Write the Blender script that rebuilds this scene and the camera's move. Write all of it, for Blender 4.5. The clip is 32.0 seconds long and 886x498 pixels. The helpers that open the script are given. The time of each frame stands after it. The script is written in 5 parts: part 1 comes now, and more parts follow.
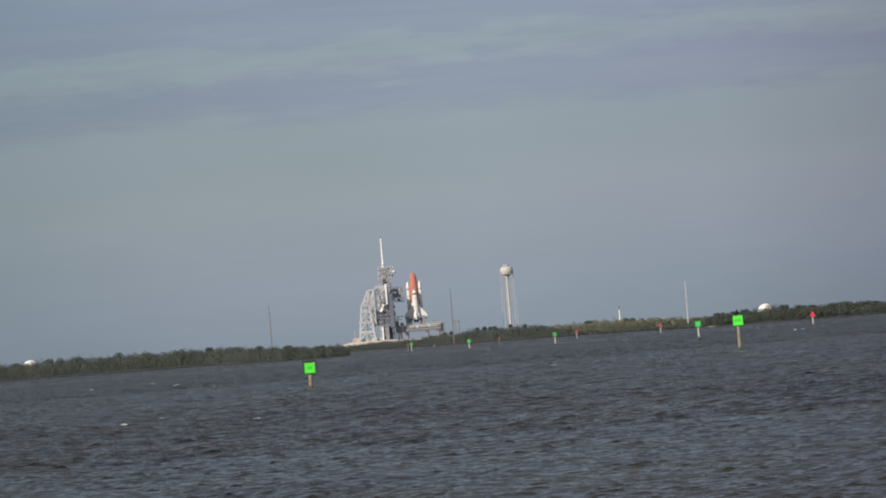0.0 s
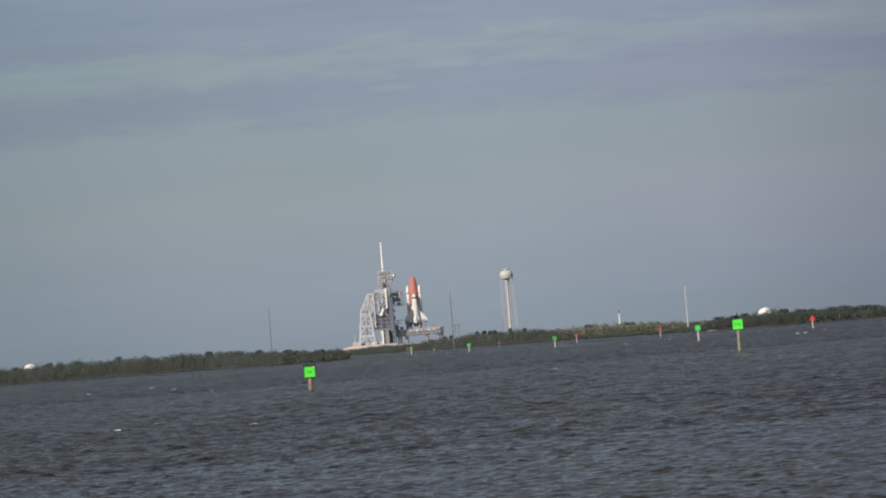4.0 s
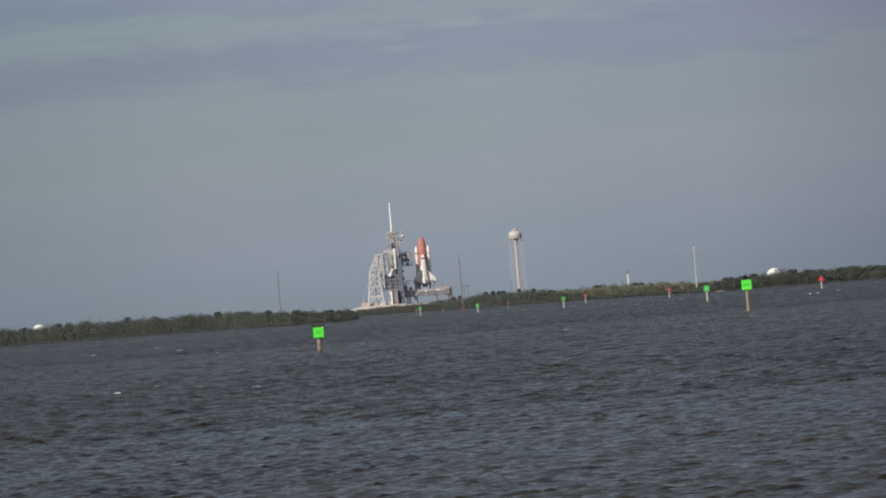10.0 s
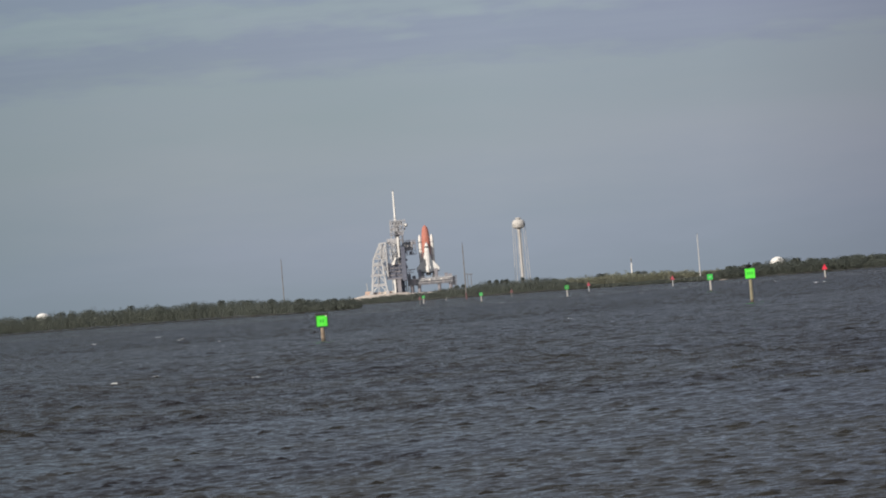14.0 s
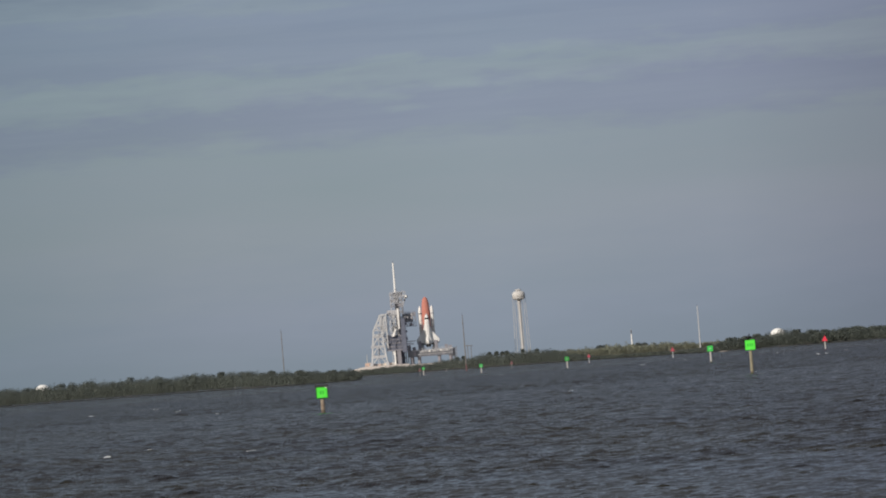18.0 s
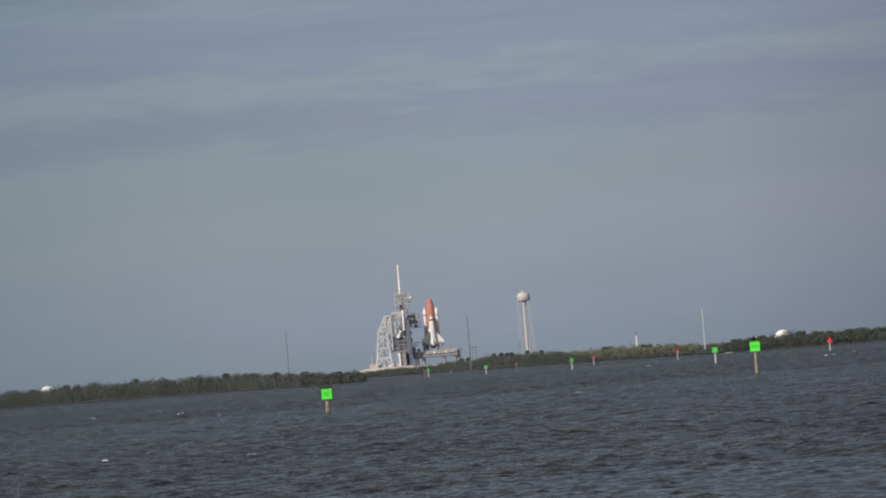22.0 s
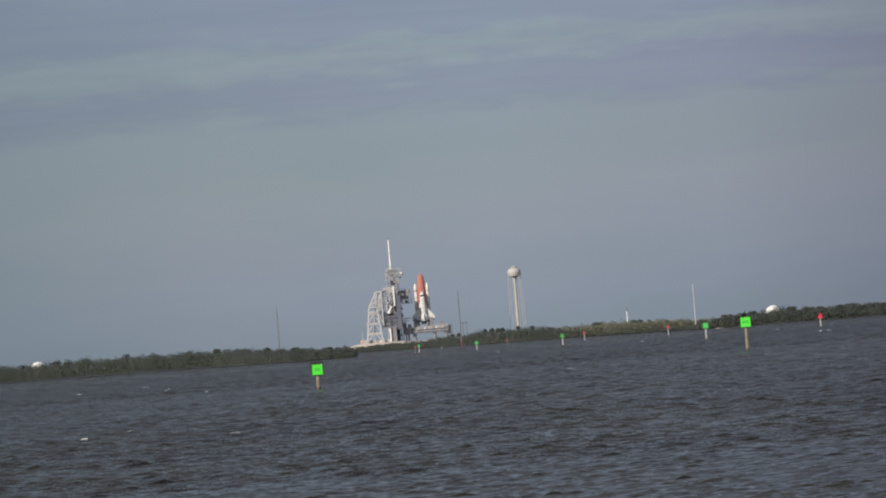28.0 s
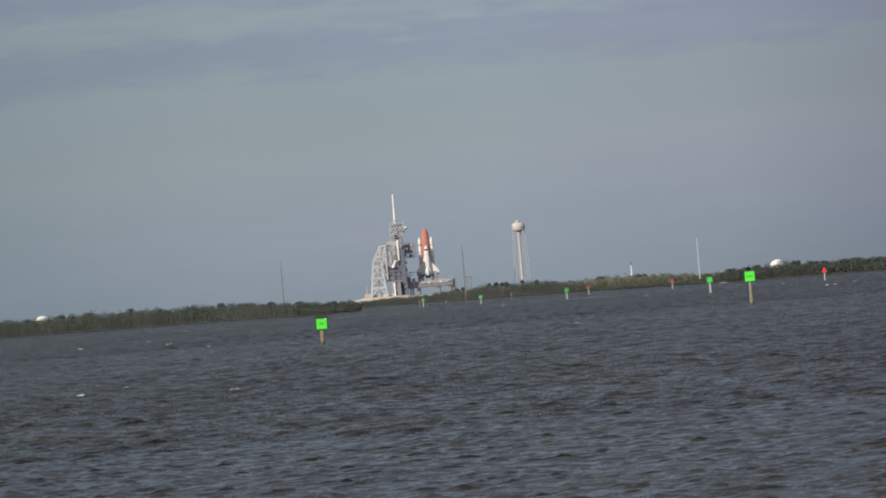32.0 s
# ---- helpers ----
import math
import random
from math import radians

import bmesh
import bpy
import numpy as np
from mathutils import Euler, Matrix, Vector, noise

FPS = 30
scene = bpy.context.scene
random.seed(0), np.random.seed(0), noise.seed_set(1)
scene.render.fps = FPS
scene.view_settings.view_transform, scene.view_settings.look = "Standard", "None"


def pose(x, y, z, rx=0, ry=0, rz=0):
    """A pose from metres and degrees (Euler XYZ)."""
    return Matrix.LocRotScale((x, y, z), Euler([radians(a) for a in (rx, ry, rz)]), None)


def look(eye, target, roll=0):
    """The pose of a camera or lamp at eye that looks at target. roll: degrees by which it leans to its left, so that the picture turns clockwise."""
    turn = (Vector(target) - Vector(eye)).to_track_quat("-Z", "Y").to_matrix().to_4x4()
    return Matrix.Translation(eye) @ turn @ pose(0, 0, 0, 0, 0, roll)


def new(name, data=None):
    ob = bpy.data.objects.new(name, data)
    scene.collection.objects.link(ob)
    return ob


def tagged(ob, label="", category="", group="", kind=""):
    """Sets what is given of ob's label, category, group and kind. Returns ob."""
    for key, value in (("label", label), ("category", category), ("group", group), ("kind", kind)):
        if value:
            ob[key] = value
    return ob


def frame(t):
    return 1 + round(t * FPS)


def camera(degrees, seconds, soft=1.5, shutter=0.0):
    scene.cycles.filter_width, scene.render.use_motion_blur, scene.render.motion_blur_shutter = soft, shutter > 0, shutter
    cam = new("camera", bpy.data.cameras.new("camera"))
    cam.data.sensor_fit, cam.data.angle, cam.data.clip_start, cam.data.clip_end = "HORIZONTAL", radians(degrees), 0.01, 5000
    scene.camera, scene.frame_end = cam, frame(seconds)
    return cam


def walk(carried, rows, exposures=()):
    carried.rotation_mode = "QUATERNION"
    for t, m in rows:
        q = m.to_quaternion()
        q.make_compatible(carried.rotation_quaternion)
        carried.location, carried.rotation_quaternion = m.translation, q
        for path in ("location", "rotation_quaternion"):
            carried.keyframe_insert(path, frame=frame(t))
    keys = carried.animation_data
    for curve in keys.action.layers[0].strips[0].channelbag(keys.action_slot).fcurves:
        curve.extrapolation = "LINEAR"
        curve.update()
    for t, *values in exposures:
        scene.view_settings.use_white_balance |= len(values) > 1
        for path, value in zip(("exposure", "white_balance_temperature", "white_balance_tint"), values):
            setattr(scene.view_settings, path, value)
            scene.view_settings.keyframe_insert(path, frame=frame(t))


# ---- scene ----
cam = camera(12.0, 32.0, soft=1.9)
EYE = Vector((0, 0, 3.1))
ROLL = -4.646
# seconds, turn to the right, tilt upwards (degrees): a camera on a stand, nudged now and then
PATH = [
    (0, 0.165, 1.220), (0.5, 0.131, 1.249), (1, 0.157, 1.266), (1.5, 0.141, 1.269), (2, 0.135, 1.270),
    (2.5, 0.143, 1.269), (3, 0.146, 1.259), (3.5, 0.173, 1.274), (5.5, 0.145, 1.257), (6, 0.128, 1.192),
    (6.5, 0.120, 1.234), (7, 0.113, 1.274), (7.1, 0.119, 1.586), (7.2, 0.126, 1.852), (7.3, 0.132, 1.930),
    (7.4, 0.138, 1.940), (7.5, 0.145, 1.888), (8, 0.145, 1.835), (8.5, 0.176, 1.800), (9, 0.143, 1.682),
    (9.2, 0.114, 1.575), (9.3, 0.099, 1.444), (9.4, 0.084, 1.345), (9.5, 0.069, 1.192), (9.6, 0.057, 1.111),
    (9.8, 0.033, 0.967), (10, 0.009, 0.747), (10.2, 0.012, 0.618), (10.3, 0.013, 0.557), (10.5, 0.015, 0.490),
    (11, 0.026, 0.496), (11.5, 0.039, 0.500), (12, 0.000, 0.537), (12.5, -0.090, 0.544), (13, -0.088, 0.546),
    (13.5, -0.070, 0.569), (14, -0.050, 0.597), (14.2, -0.038, 0.685), (14.4, -0.027, 1.038), (14.5, -0.021, 1.063),
    (16.5, 0.082, 1.560), (17, 0.084, 1.591), (17.5, 0.073, 1.575), (18, 0.028, 1.566), (18.5, 0.005, 1.572),
    (19, -0.024, 1.565), (19.5, -0.014, 1.563), (20, -0.015, 1.562), (20.5, -0.017, 1.565), (21, -0.079, 1.582),
    (21.5, -0.061, 1.592), (22, -0.035, 1.592), (22.5, 0.054, 1.572), (23, 0.045, 1.601), (23.5, 0.117, 1.578),
    (24, 0.125, 1.586), (24.5, 0.159, 1.589), (25, 0.139, 1.590), (25.5, 0.120, 1.589), (27.5, 0.075, 1.430),
    (28, 0.064, 1.251), (28.5, 0.048, 1.185), (29, 0.009, 0.888), (29.5, 0.011, 0.601), (30, 0.016, 0.580),
    (30.5, 0.024, 0.606), (31, 0.027, 0.615), (31.5, 0.024, 0.622), (32, -0.043, 0.635),
]


def gaze(turn, tilt):
    a, b = radians(turn), radians(tilt)
    return EYE + 100 * Vector((math.sin(a) * math.cos(b), math.cos(a) * math.cos(b), math.sin(b)))


# the camera opens up a little when less sky is in its picture, and its white balance drifts with it
LIGHT = [
    (0, 0.14, 6520, 7.5), (7, 0.14, 6520, 7.5), (7.5, -0.06, 6540, 8.5), (9, -0.09, 6560, 8.5), (10, 0.03, 6540, 9), (10.6, 0.18, 6540, 9),
    (14, 0.19, 6530, 9), (16.5, 0.0, 6460, 8.5), (25.5, 0.0, 6430, 10), (28, 0.02, 6470, 9), (29, -0.02, 6510, 9), (29.5, 0.12, 6550, 8), (32, 0.13, 6550, 8),
]
walk(cam, [(t, look(EYE, gaze(turn, tilt), ROLL)) for t, turn, tilt in PATH], LIGHT)

# ---- sky and sun ----
SUN_UP, SUN_SIDE = 24.0, 38.0      # degrees above the horizon; degrees to the left of straight behind the camera
world = bpy.data.worlds.new("world")
scene.world = world
world.use_nodes = True


def sky_nodes():
    nt = world.node_tree
    nt.nodes.clear()
    add, link = nt.nodes.new, nt.links.new
    out, bg = add("ShaderNodeOutputWorld"), add("ShaderNodeBackground")
    sky = add("ShaderNodeTexSky")
    sky.sky_type, sky.sun_disc = "NISHITA", False
    sky.sun_elevation, sky.sun_rotation = radians(SUN_UP), radians(180 + SUN_SIDE)
    sky.air_density, sky.dust_density = 1.0, 2.0
    co, sep = add("ShaderNodeTexCoord"), add("ShaderNodeSeparateXYZ")
    link(co.outputs["Generated"], sep.inputs[0])
    # wispy, level cloud streaks: noise stretched along the horizon
    climb = add("ShaderNodeMath")      # the streaks climb a little to one side
    climb.operation, climb.inputs[1].default_value = "MULTIPLY_ADD", -0.004
    link(sep.outputs["X"], climb.inputs[0])
    link(sep.outputs["Z"], climb.inputs[2])
    total = climb.outputs[0]
    for scale, size, amount in (((9, 9, 90), 1.0, 0.007), ((26, 26, 190), 1.0, 0.012), ((70, 70, 300), 1.0, 0.012), ((150, 150, 560), 1.0, 0.004)):
        m, n = add("ShaderNodeMapping"), add("ShaderNodeTexNoise")
        m.inputs["Scale"].default_value = scale
        n.inputs["Scale"].default_value, n.inputs["Detail"].default_value = size, 5
        link(co.outputs["Generated"], m.inputs["Vector"])
        link(m.outputs[0], n.inputs["Vector"])
        a = add("ShaderNodeMath")
        a.operation = "MULTIPLY_ADD"
        a.inputs[1].default_value, a.inputs[2].default_value = amount, -amount / 2
        link(n.outputs["Fac"], a.inputs[0])
        s = add("ShaderNodeMath")
        link(total, s.inputs[0])
        link(a.outputs[0], s.inputs[1])
        total = s.outputs[0]
    mr = add("ShaderNodeMapRange")
    mr.inputs["From Max"].default_value = 0.12
    link(total, mr.inputs["Value"])
    ramp = add("ShaderNodeValToRGB")
    stops = SKY_STOPS
    el = ramp.color_ramp.elements
    while len(el) < len(stops):
        el.new(0.5)
    for e, (p, c) in zip(el, stops):
        e.position, e.color = p / 0.12, (*c, 1)
    link(mr.outputs[0], ramp.inputs[0])
    # broad patches, greener to one side and more violet to the other
    m, n = add("ShaderNodeMapping"), add("ShaderNodeTexNoise")
    m.inputs["Scale"].default_value = (5, 5, 30)
    n.inputs["Scale"].default_value, n.inputs["Detail"].default_value = 1.0, 3
    link(co.outputs["Generated"], m.inputs["Vector"])
    link(m.outputs[0], n.inputs["Vector"])
    tint = add("ShaderNodeValToRGB")
    tint.color_ramp.elements[0].position, tint.color_ramp.elements[0].color = 0.3, (0.92, 0.96, 0.94, 1)
    tint.color_ramp.elements[1].position, tint.color_ramp.elements[1].color = 0.7, (1.05, 1.02, 1.05, 1)
    link(n.outputs["Fac"], tint.inputs[0])
    mul = add("ShaderNodeMix")
    mul.data_type, mul.blend_type = "RGBA", "MULTIPLY"
    mul.inputs["Factor"].default_value = 1
    link(ramp.outputs[0], mul.inputs["A"])
    link(tint.outputs[0], mul.inputs["B"])
    # the sky's own side tones, with the lens's darkening towards the edges painted in
    side, side_falloff, more = add("ShaderNodeMapRange"), add("ShaderNodeValToRGB"), add("ShaderNodeMix")
    side.inputs["From Min"].default_value, side.inputs["From Max"].default_value = -0.13, 0.13
    link(sep.outputs["X"], side.inputs["Value"])
    el = side_falloff.color_ramp.elements
    el[0].position, el[0].color = 0.06, (0.80, 0.845, 0.84, 1)
    el[1].position, el[1].color = 0.94, (0.76, 0.735, 0.785, 1)
    for pos, c in ((0.30, (1.0, 1.0, 0.99)), (0.55, (1.05, 1.05, 1.05)), (0.76, (0.98, 0.97, 0.99))):
        e = el.new(pos)
        e.color = (*c, 1)
    link(side.outputs[0], side_falloff.inputs[0])
    more.data_type, more.blend_type = "RGBA", "MULTIPLY"
    more.inputs["Factor"].default_value = 1
    link(mul.outputs["Result"], more.inputs["A"])
    link(side_falloff.outputs[0], more.inputs["B"])
    mul = more
    # thin drawn-out streaks in the banks of cloud, none near the horizon
    m, n, thin = add("ShaderNodeMapping"), add("ShaderNodeTexNoise"), add("ShaderNodeValToRGB")
    m.inputs["Scale"].default_value = (8, 8, 150)
    n.inputs["Scale"].default_value, n.inputs["Detail"].default_value, n.inputs["Roughness"].default_value = 1.0, 5, 0.6
    link(co.outputs["Generated"], m.inputs["Vector"])
    link(m.outputs[0], n.inputs["Vector"])
    thin.color_ramp.elements[0].position, thin.color_ramp.elements[0].color = 0.40, (0.955, 0.965, 0.972, 1)
    thin.color_ramp.elements[1].position, thin.color_ramp.elements[1].color = 0.60, (1.03, 1.035, 1.02, 1)
    link(n.outputs["Fac"], thin.inputs[0])
    banks, streaks = add("ShaderNodeMapRange"), add("ShaderNodeMix")
    banks.interpolation_type = "SMOOTHSTEP"
    banks.inputs["From Min"].default_value, banks.inputs["From Max"].default_value = 0.048, 0.060
    link(sep.outputs["Z"], banks.inputs["Value"])
    streaks.data_type, streaks.blend_type = "RGBA", "MULTIPLY"
    link(banks.outputs[0], streaks.inputs["Factor"])
    link(mul.outputs["Result"], streaks.inputs["A"])
    link(thin.outputs[0], streaks.inputs["B"])
    mul = streaks
    # the unseen sky overhead, brightened to lift the shaded sides
    high, over = add("ShaderNodeMapRange"), add("ShaderNodeMix")
    high.interpolation_type = "SMOOTHSTEP"
    high.inputs["From Min"].default_value, high.inputs["From Max"].default_value = 0.12, 0.65
    link(sep.outputs["Z"], high.inputs["Value"])
    over.data_type = "RGBA"
    link(high.outputs[0], over.inputs["Factor"])
    link(mul.outputs["Result"], over.inputs["A"])
    over.inputs["B"].default_value = (0.36, 0.385, 0.435, 1)
    mul = over
    dim = add("ShaderNodeMix")
    dim.data_type, dim.blend_type = "RGBA", "MULTIPLY"
    dim.inputs["Factor"].default_value = 1
    dim.inputs["B"].default_value = (0.06, 0.06, 0.06, 1)
    link(sky.outputs[0], dim.inputs["A"])
    mix = add("ShaderNodeMix")
    mix.data_type = "RGBA"
    mix.inputs["Factor"].default_value = 0.88     # the veil of cloud over the clear sky
    link(dim.outputs["Result"], mix.inputs["A"])
    link(mul.outputs["Result"], mix.inputs["B"])
    link(mix.outputs["Result"], bg.inputs["Color"])
    bg.inputs["Strength"].default_value = 1.0
    link(bg.outputs[0], out.inputs[0])


# sine of the height above the horizon, colour
SKY_STOPS = [
    (0.000, (0.239, 0.285, 0.344)), (0.012, (0.253, 0.300, 0.364)), (0.035, (0.284, 0.324, 0.374)),
    (0.0525, (0.270, 0.318, 0.370)), (0.0575, (0.246, 0.284, 0.370)), (0.0635, (0.242, 0.279, 0.371)),
    (0.0675, (0.268, 0.318, 0.378)), (0.0705, (0.276, 0.331, 0.384)), (0.075, (0.246, 0.288, 0.382)),
    (0.085, (0.236, 0.280, 0.382)), (0.0895, (0.256, 0.306, 0.382)), (0.096, (0.218, 0.262, 0.347)), (0.12, (0.232, 0.275, 0.350)),
]
sky_nodes()
sun_data = bpy.data.lights.new("sun", "SUN")
sun_data.energy, sun_data.angle, sun_data.color = 3.5, radians(0.6), (1.0, 0.89, 0.77)
sun = new("sun", sun_data)
a, b = radians(SUN_SIDE), radians(SUN_UP)
sun.matrix_world = look((-60, -60, 60), Vector((-60, -60, 60)) + Vector((math.sin(a) * math.cos(b), math.cos(a) * math.cos(b), -math.sin(b))))


# ---- materials ----
def shader(name):
    m = bpy.data.materials.new(name)
    m.use_nodes = True
    return m, m.node_tree, m.node_tree.nodes["Principled BSDF"]


def surface(name, dark, light, rough=0.6, metal=0.0, grain=1.0, stain=0.15, bump=0.2, spread=0.0):
    """Two colours mixed by stains of two sizes (grain: blotches per metre), with fine relief; spread: difference from piece to piece."""
    m, nt, p = shader(name)
    add, link = nt.nodes.new, nt.links.new
    co = add("ShaderNodeTexCoord")
    n1, n2 = add("ShaderNodeTexNoise"), add("ShaderNodeTexNoise")
    n1.inputs["Scale"].default_value, n1.inputs["Detail"].default_value = stain, 4
    n2.inputs["Scale"].default_value, n2.inputs["Detail"].default_value = grain, 6
    for n in (n1, n2):
        link(co.outputs["Object"], n.inputs["Vector"])
    mid = add("ShaderNodeMath")
    mid.operation = "MULTIPLY_ADD"
    mid.inputs[1].default_value, mid.inputs[2].default_value = 0.55, 0.0
    link(n1.outputs["Fac"], mid.inputs[0])
    both = add("ShaderNodeMath")
    both.operation = "MULTIPLY_ADD"
    both.inputs[1].default_value = 0.45
    link(n2.outputs["Fac"], both.inputs[0])
    link(mid.outputs[0], both.inputs[2])
    last = both.outputs[0]
    if spread:
        info, add2 = add("ShaderNodeObjectInfo"), add("ShaderNodeMath")
        add2.operation = "MULTIPLY_ADD"
        add2.inputs[1].default_value = spread
        link(info.outputs["Random"], add2.inputs[0])
        link(last, add2.inputs[2])
        last = add2.outputs[0]
    r = add("ShaderNodeValToRGB")
    r.color_ramp.elements[0].position, r.color_ramp.elements[0].color = 0.32, (*dark, 1)
    r.color_ramp.elements[1].position, r.color_ramp.elements[1].color = 0.68 + spread, (*light, 1)
    link(last, r.inputs[0])
    link(r.outputs[0], p.inputs["Base Color"])
    p.inputs["Roughness"].default_value, p.inputs["Metallic"].default_value = rough, metal
    if bump:
        b = add("ShaderNodeBump")
        b.inputs["Strength"].default_value, b.inputs["Distance"].default_value = bump, 0.05
        link(n2.outputs["Fac"], b.inputs["Height"])
        link(b.outputs[0], p.inputs["Normal"])
    return m


def leaves(name, dark, light):
    m, nt, p = shader(name)
    add, link = nt.nodes.new, nt.links.new
    geo, n, r = add("ShaderNodeNewGeometry"), add("ShaderNodeTexNoise"), add("ShaderNodeValToRGB")
    n.inputs["Scale"].default_value, n.inputs["Detail"].default_value = 0.09, 4
    link(geo.outputs["Position"], n.inputs["Vector"])
    s = add("ShaderNodeMath")
    s.operation = "MULTIPLY_ADD"
    s.inputs[1].default_value = 0.75
    half = add("ShaderNodeMath")
    half.operation = "MULTIPLY"
    half.inputs[1].default_value = 0.25
    link(geo.outputs["Random Per Island"], half.inputs[0])
    link(n.outputs["Fac"], s.inputs[0])
    link(half.outputs[0], s.inputs[2])
    r.color_ramp.elements[0].position, r.color_ramp.elements[0].color = 0.15, (*dark, 1)
    r.color_ramp.elements[1].position, r.color_ramp.elements[1].color = 0.75, (*light, 1)
    link(s.outputs[0], r.inputs[0])
    link(r.outputs[0], p.inputs["Base Color"])
    p.inputs["Roughness"].default_value = 0.6      # leathery leaves
    p.inputs["Specular IOR Level"].default_value = 0.4
    thin, mix = add("ShaderNodeBsdfTranslucent"), add("ShaderNodeMixShader")
    mix.inputs[0].default_value = 0.42
    link(r.outputs[0], thin.inputs["Color"])
    link(p.outputs[0], mix.inputs[1])
    link(thin.outputs[0], mix.inputs[2])
    link(mix.outputs[0], nt.nodes["Material Output"].inputs["Surface"])
    return m


def water_surface(name, across, along, ruffle, lean, reach, paws, rough=0.10):
    """Lagoon water: how far the finest ripples tilt it, how high the next ones stand, how far its normals are tipped to
    the camera to darken it at both ends of a reach of water, and how much gusts change that in patches."""
    m, nt, p = shader(name)
    add, link = nt.nodes.new, nt.links.new
    co = add("ShaderNodeTexCoord")
    big, mix = add("ShaderNodeTexNoise"), add("ShaderNodeValToRGB")
    big.inputs["Scale"].default_value, big.inputs["Detail"].default_value = 0.09, 4
    link(co.outputs["Object"], big.inputs["Vector"])
    mix.color_ramp.elements[0].position, mix.color_ramp.elements[0].color = 0.40, (0.013, 0.0118, 0.0145, 1)
    mix.color_ramp.elements[1].position, mix.color_ramp.elements[1].color = 0.58, (0.023, 0.0208, 0.0150, 1)
    link(big.outputs["Fac"], mix.inputs[0])
    link(mix.outputs[0], p.inputs["Base Color"])
    p.inputs["Roughness"].default_value, p.inputs["IOR"].default_value = rough, 1.33
    # ripples too small to be meshed, of three sizes
    geo, fine, shift, tilt, unit = add("ShaderNodeNewGeometry"), add("ShaderNodeTexNoise"), add("ShaderNodeVectorMath"), add("ShaderNodeVectorMath"), add("ShaderNodeVectorMath")
    fine.inputs["Scale"].default_value, fine.inputs["Detail"].default_value = 8.0, 2
    narrow = add("ShaderNodeMapping")
    narrow.inputs["Scale"].default_value = (2.0, 0.6, 1.0)
    link(co.outputs["Object"], narrow.inputs["Vector"])
    link(narrow.outputs[0], fine.inputs["Vector"])
    sep, out_to, middle = add("ShaderNodeSeparateXYZ"), add("ShaderNodeMapRange"), add("ShaderNodeCombineXYZ")
    link(co.outputs["Object"], sep.inputs[0])
    link(sep.outputs["Y"], out_to.inputs["Value"])
    for socket, value in zip(("From Min", "From Max", "To Min", "To Max"), (*reach, 0.5 + (lean[0] - paws / 2) / along, 0.5 + (lean[1] - paws / 2) / along)):
        out_to.inputs[socket].default_value = value
    patch, gust, lay = add("ShaderNodeTexNoise"), add("ShaderNodeMath"), add("ShaderNodeMapping")
    lay.inputs["Scale"].default_value = (0.55, 0.16, 1.0)
    patch.inputs["Scale"].default_value, patch.inputs["Detail"].default_value = 1.0, 4
    link(co.outputs["Object"], lay.inputs["Vector"])
    link(lay.outputs[0], patch.inputs["Vector"])
    gust.operation, gust.inputs[1].default_value = "MULTIPLY_ADD", paws / along
    link(patch.outputs["Fac"], gust.inputs[0])
    link(out_to.outputs[0], gust.inputs[2])
    middle.inputs["X"].default_value = middle.inputs["Z"].default_value = 0.5
    link(gust.outputs[0], middle.inputs["Y"])
    shift.operation = "SUBTRACT"
    link(middle.outputs[0], shift.inputs[1])
    link(fine.outputs["Color"], shift.inputs[0])
    tilt.operation, tilt.inputs[1].default_value = "MULTIPLY_ADD", (across, along, 0.0)
    link(shift.outputs[0], tilt.inputs[0])
    link(geo.outputs["Normal"], tilt.inputs[2])
    unit.operation = "NORMALIZE"
    link(tilt.outputs[0], unit.inputs[0])
    normal = unit.outputs[0]
    for scale, rise, strength in ((1.6, 0.11, 0.9), (2.8, 0.07, 0.9), (4.5, 0.04, 0.9)):
        mp, n, b = add("ShaderNodeMapping"), add("ShaderNodeTexNoise"), add("ShaderNodeBump")
        mp.inputs["Scale"].default_value = (1.7, 0.6, 1.0)
        n.inputs["Scale"].default_value, n.inputs["Detail"].default_value = scale, 3
        link(co.outputs["Object"], mp.inputs["Vector"])
        link(mp.outputs[0], n.inputs["Vector"])
        b.inputs["Strength"].default_value, b.inputs["Distance"].default_value = strength, rise * ruffle
        link(n.outputs["Fac"], b.inputs["Height"])
        link(normal, b.inputs["Normal"])
        normal = b.outputs[0]
    link(normal, p.inputs["Normal"])
    return m


# one water in four copies, its normals tipped more further out to darken it
WATER = water_surface("tilt_darkened_far_water", 2.3, 4.6, 2.1, (0.25, 0.33), (440, 930), 0.25, 0.16)
MIDWATER = water_surface("tilt_darkened_mid_water", 1.4, 2.7, 1.5, (0.02, 0.20), (130, 470), 0.25, 0.16)
FARWATER = water_surface("tilt_darkened_distant_water", 3.0, 6.0, 2.4, (0.46, 0.50), (900, 2900), 0.1)
CALMER = water_surface("least_tilted_lagoon_water", 0.4, 0.6, 0.9, (0.0, 0.0), (40, 170), 0.06)
FOAM = surface("foam", (0.55, 0.57, 0.58), (0.82, 0.83, 0.83), 0.8, grain=9, stain=2)
# leaves lighter and greyer than their own green, for haze along the shore
MANGROVE = leaves("mangrove_leaves", (0.130, 0.152, 0.138), (0.176, 0.202, 0.174))
# scrub paler than its own leaves: sunlight is put into the colour
MARSH = leaves("sunlit_olive_scrub_leaves", (0.31, 0.325, 0.25), (0.40, 0.415, 0.315))
BARK = surface("bark", (0.07, 0.055, 0.04), (0.16, 0.13, 0.10), 0.9, grain=6, stain=1)
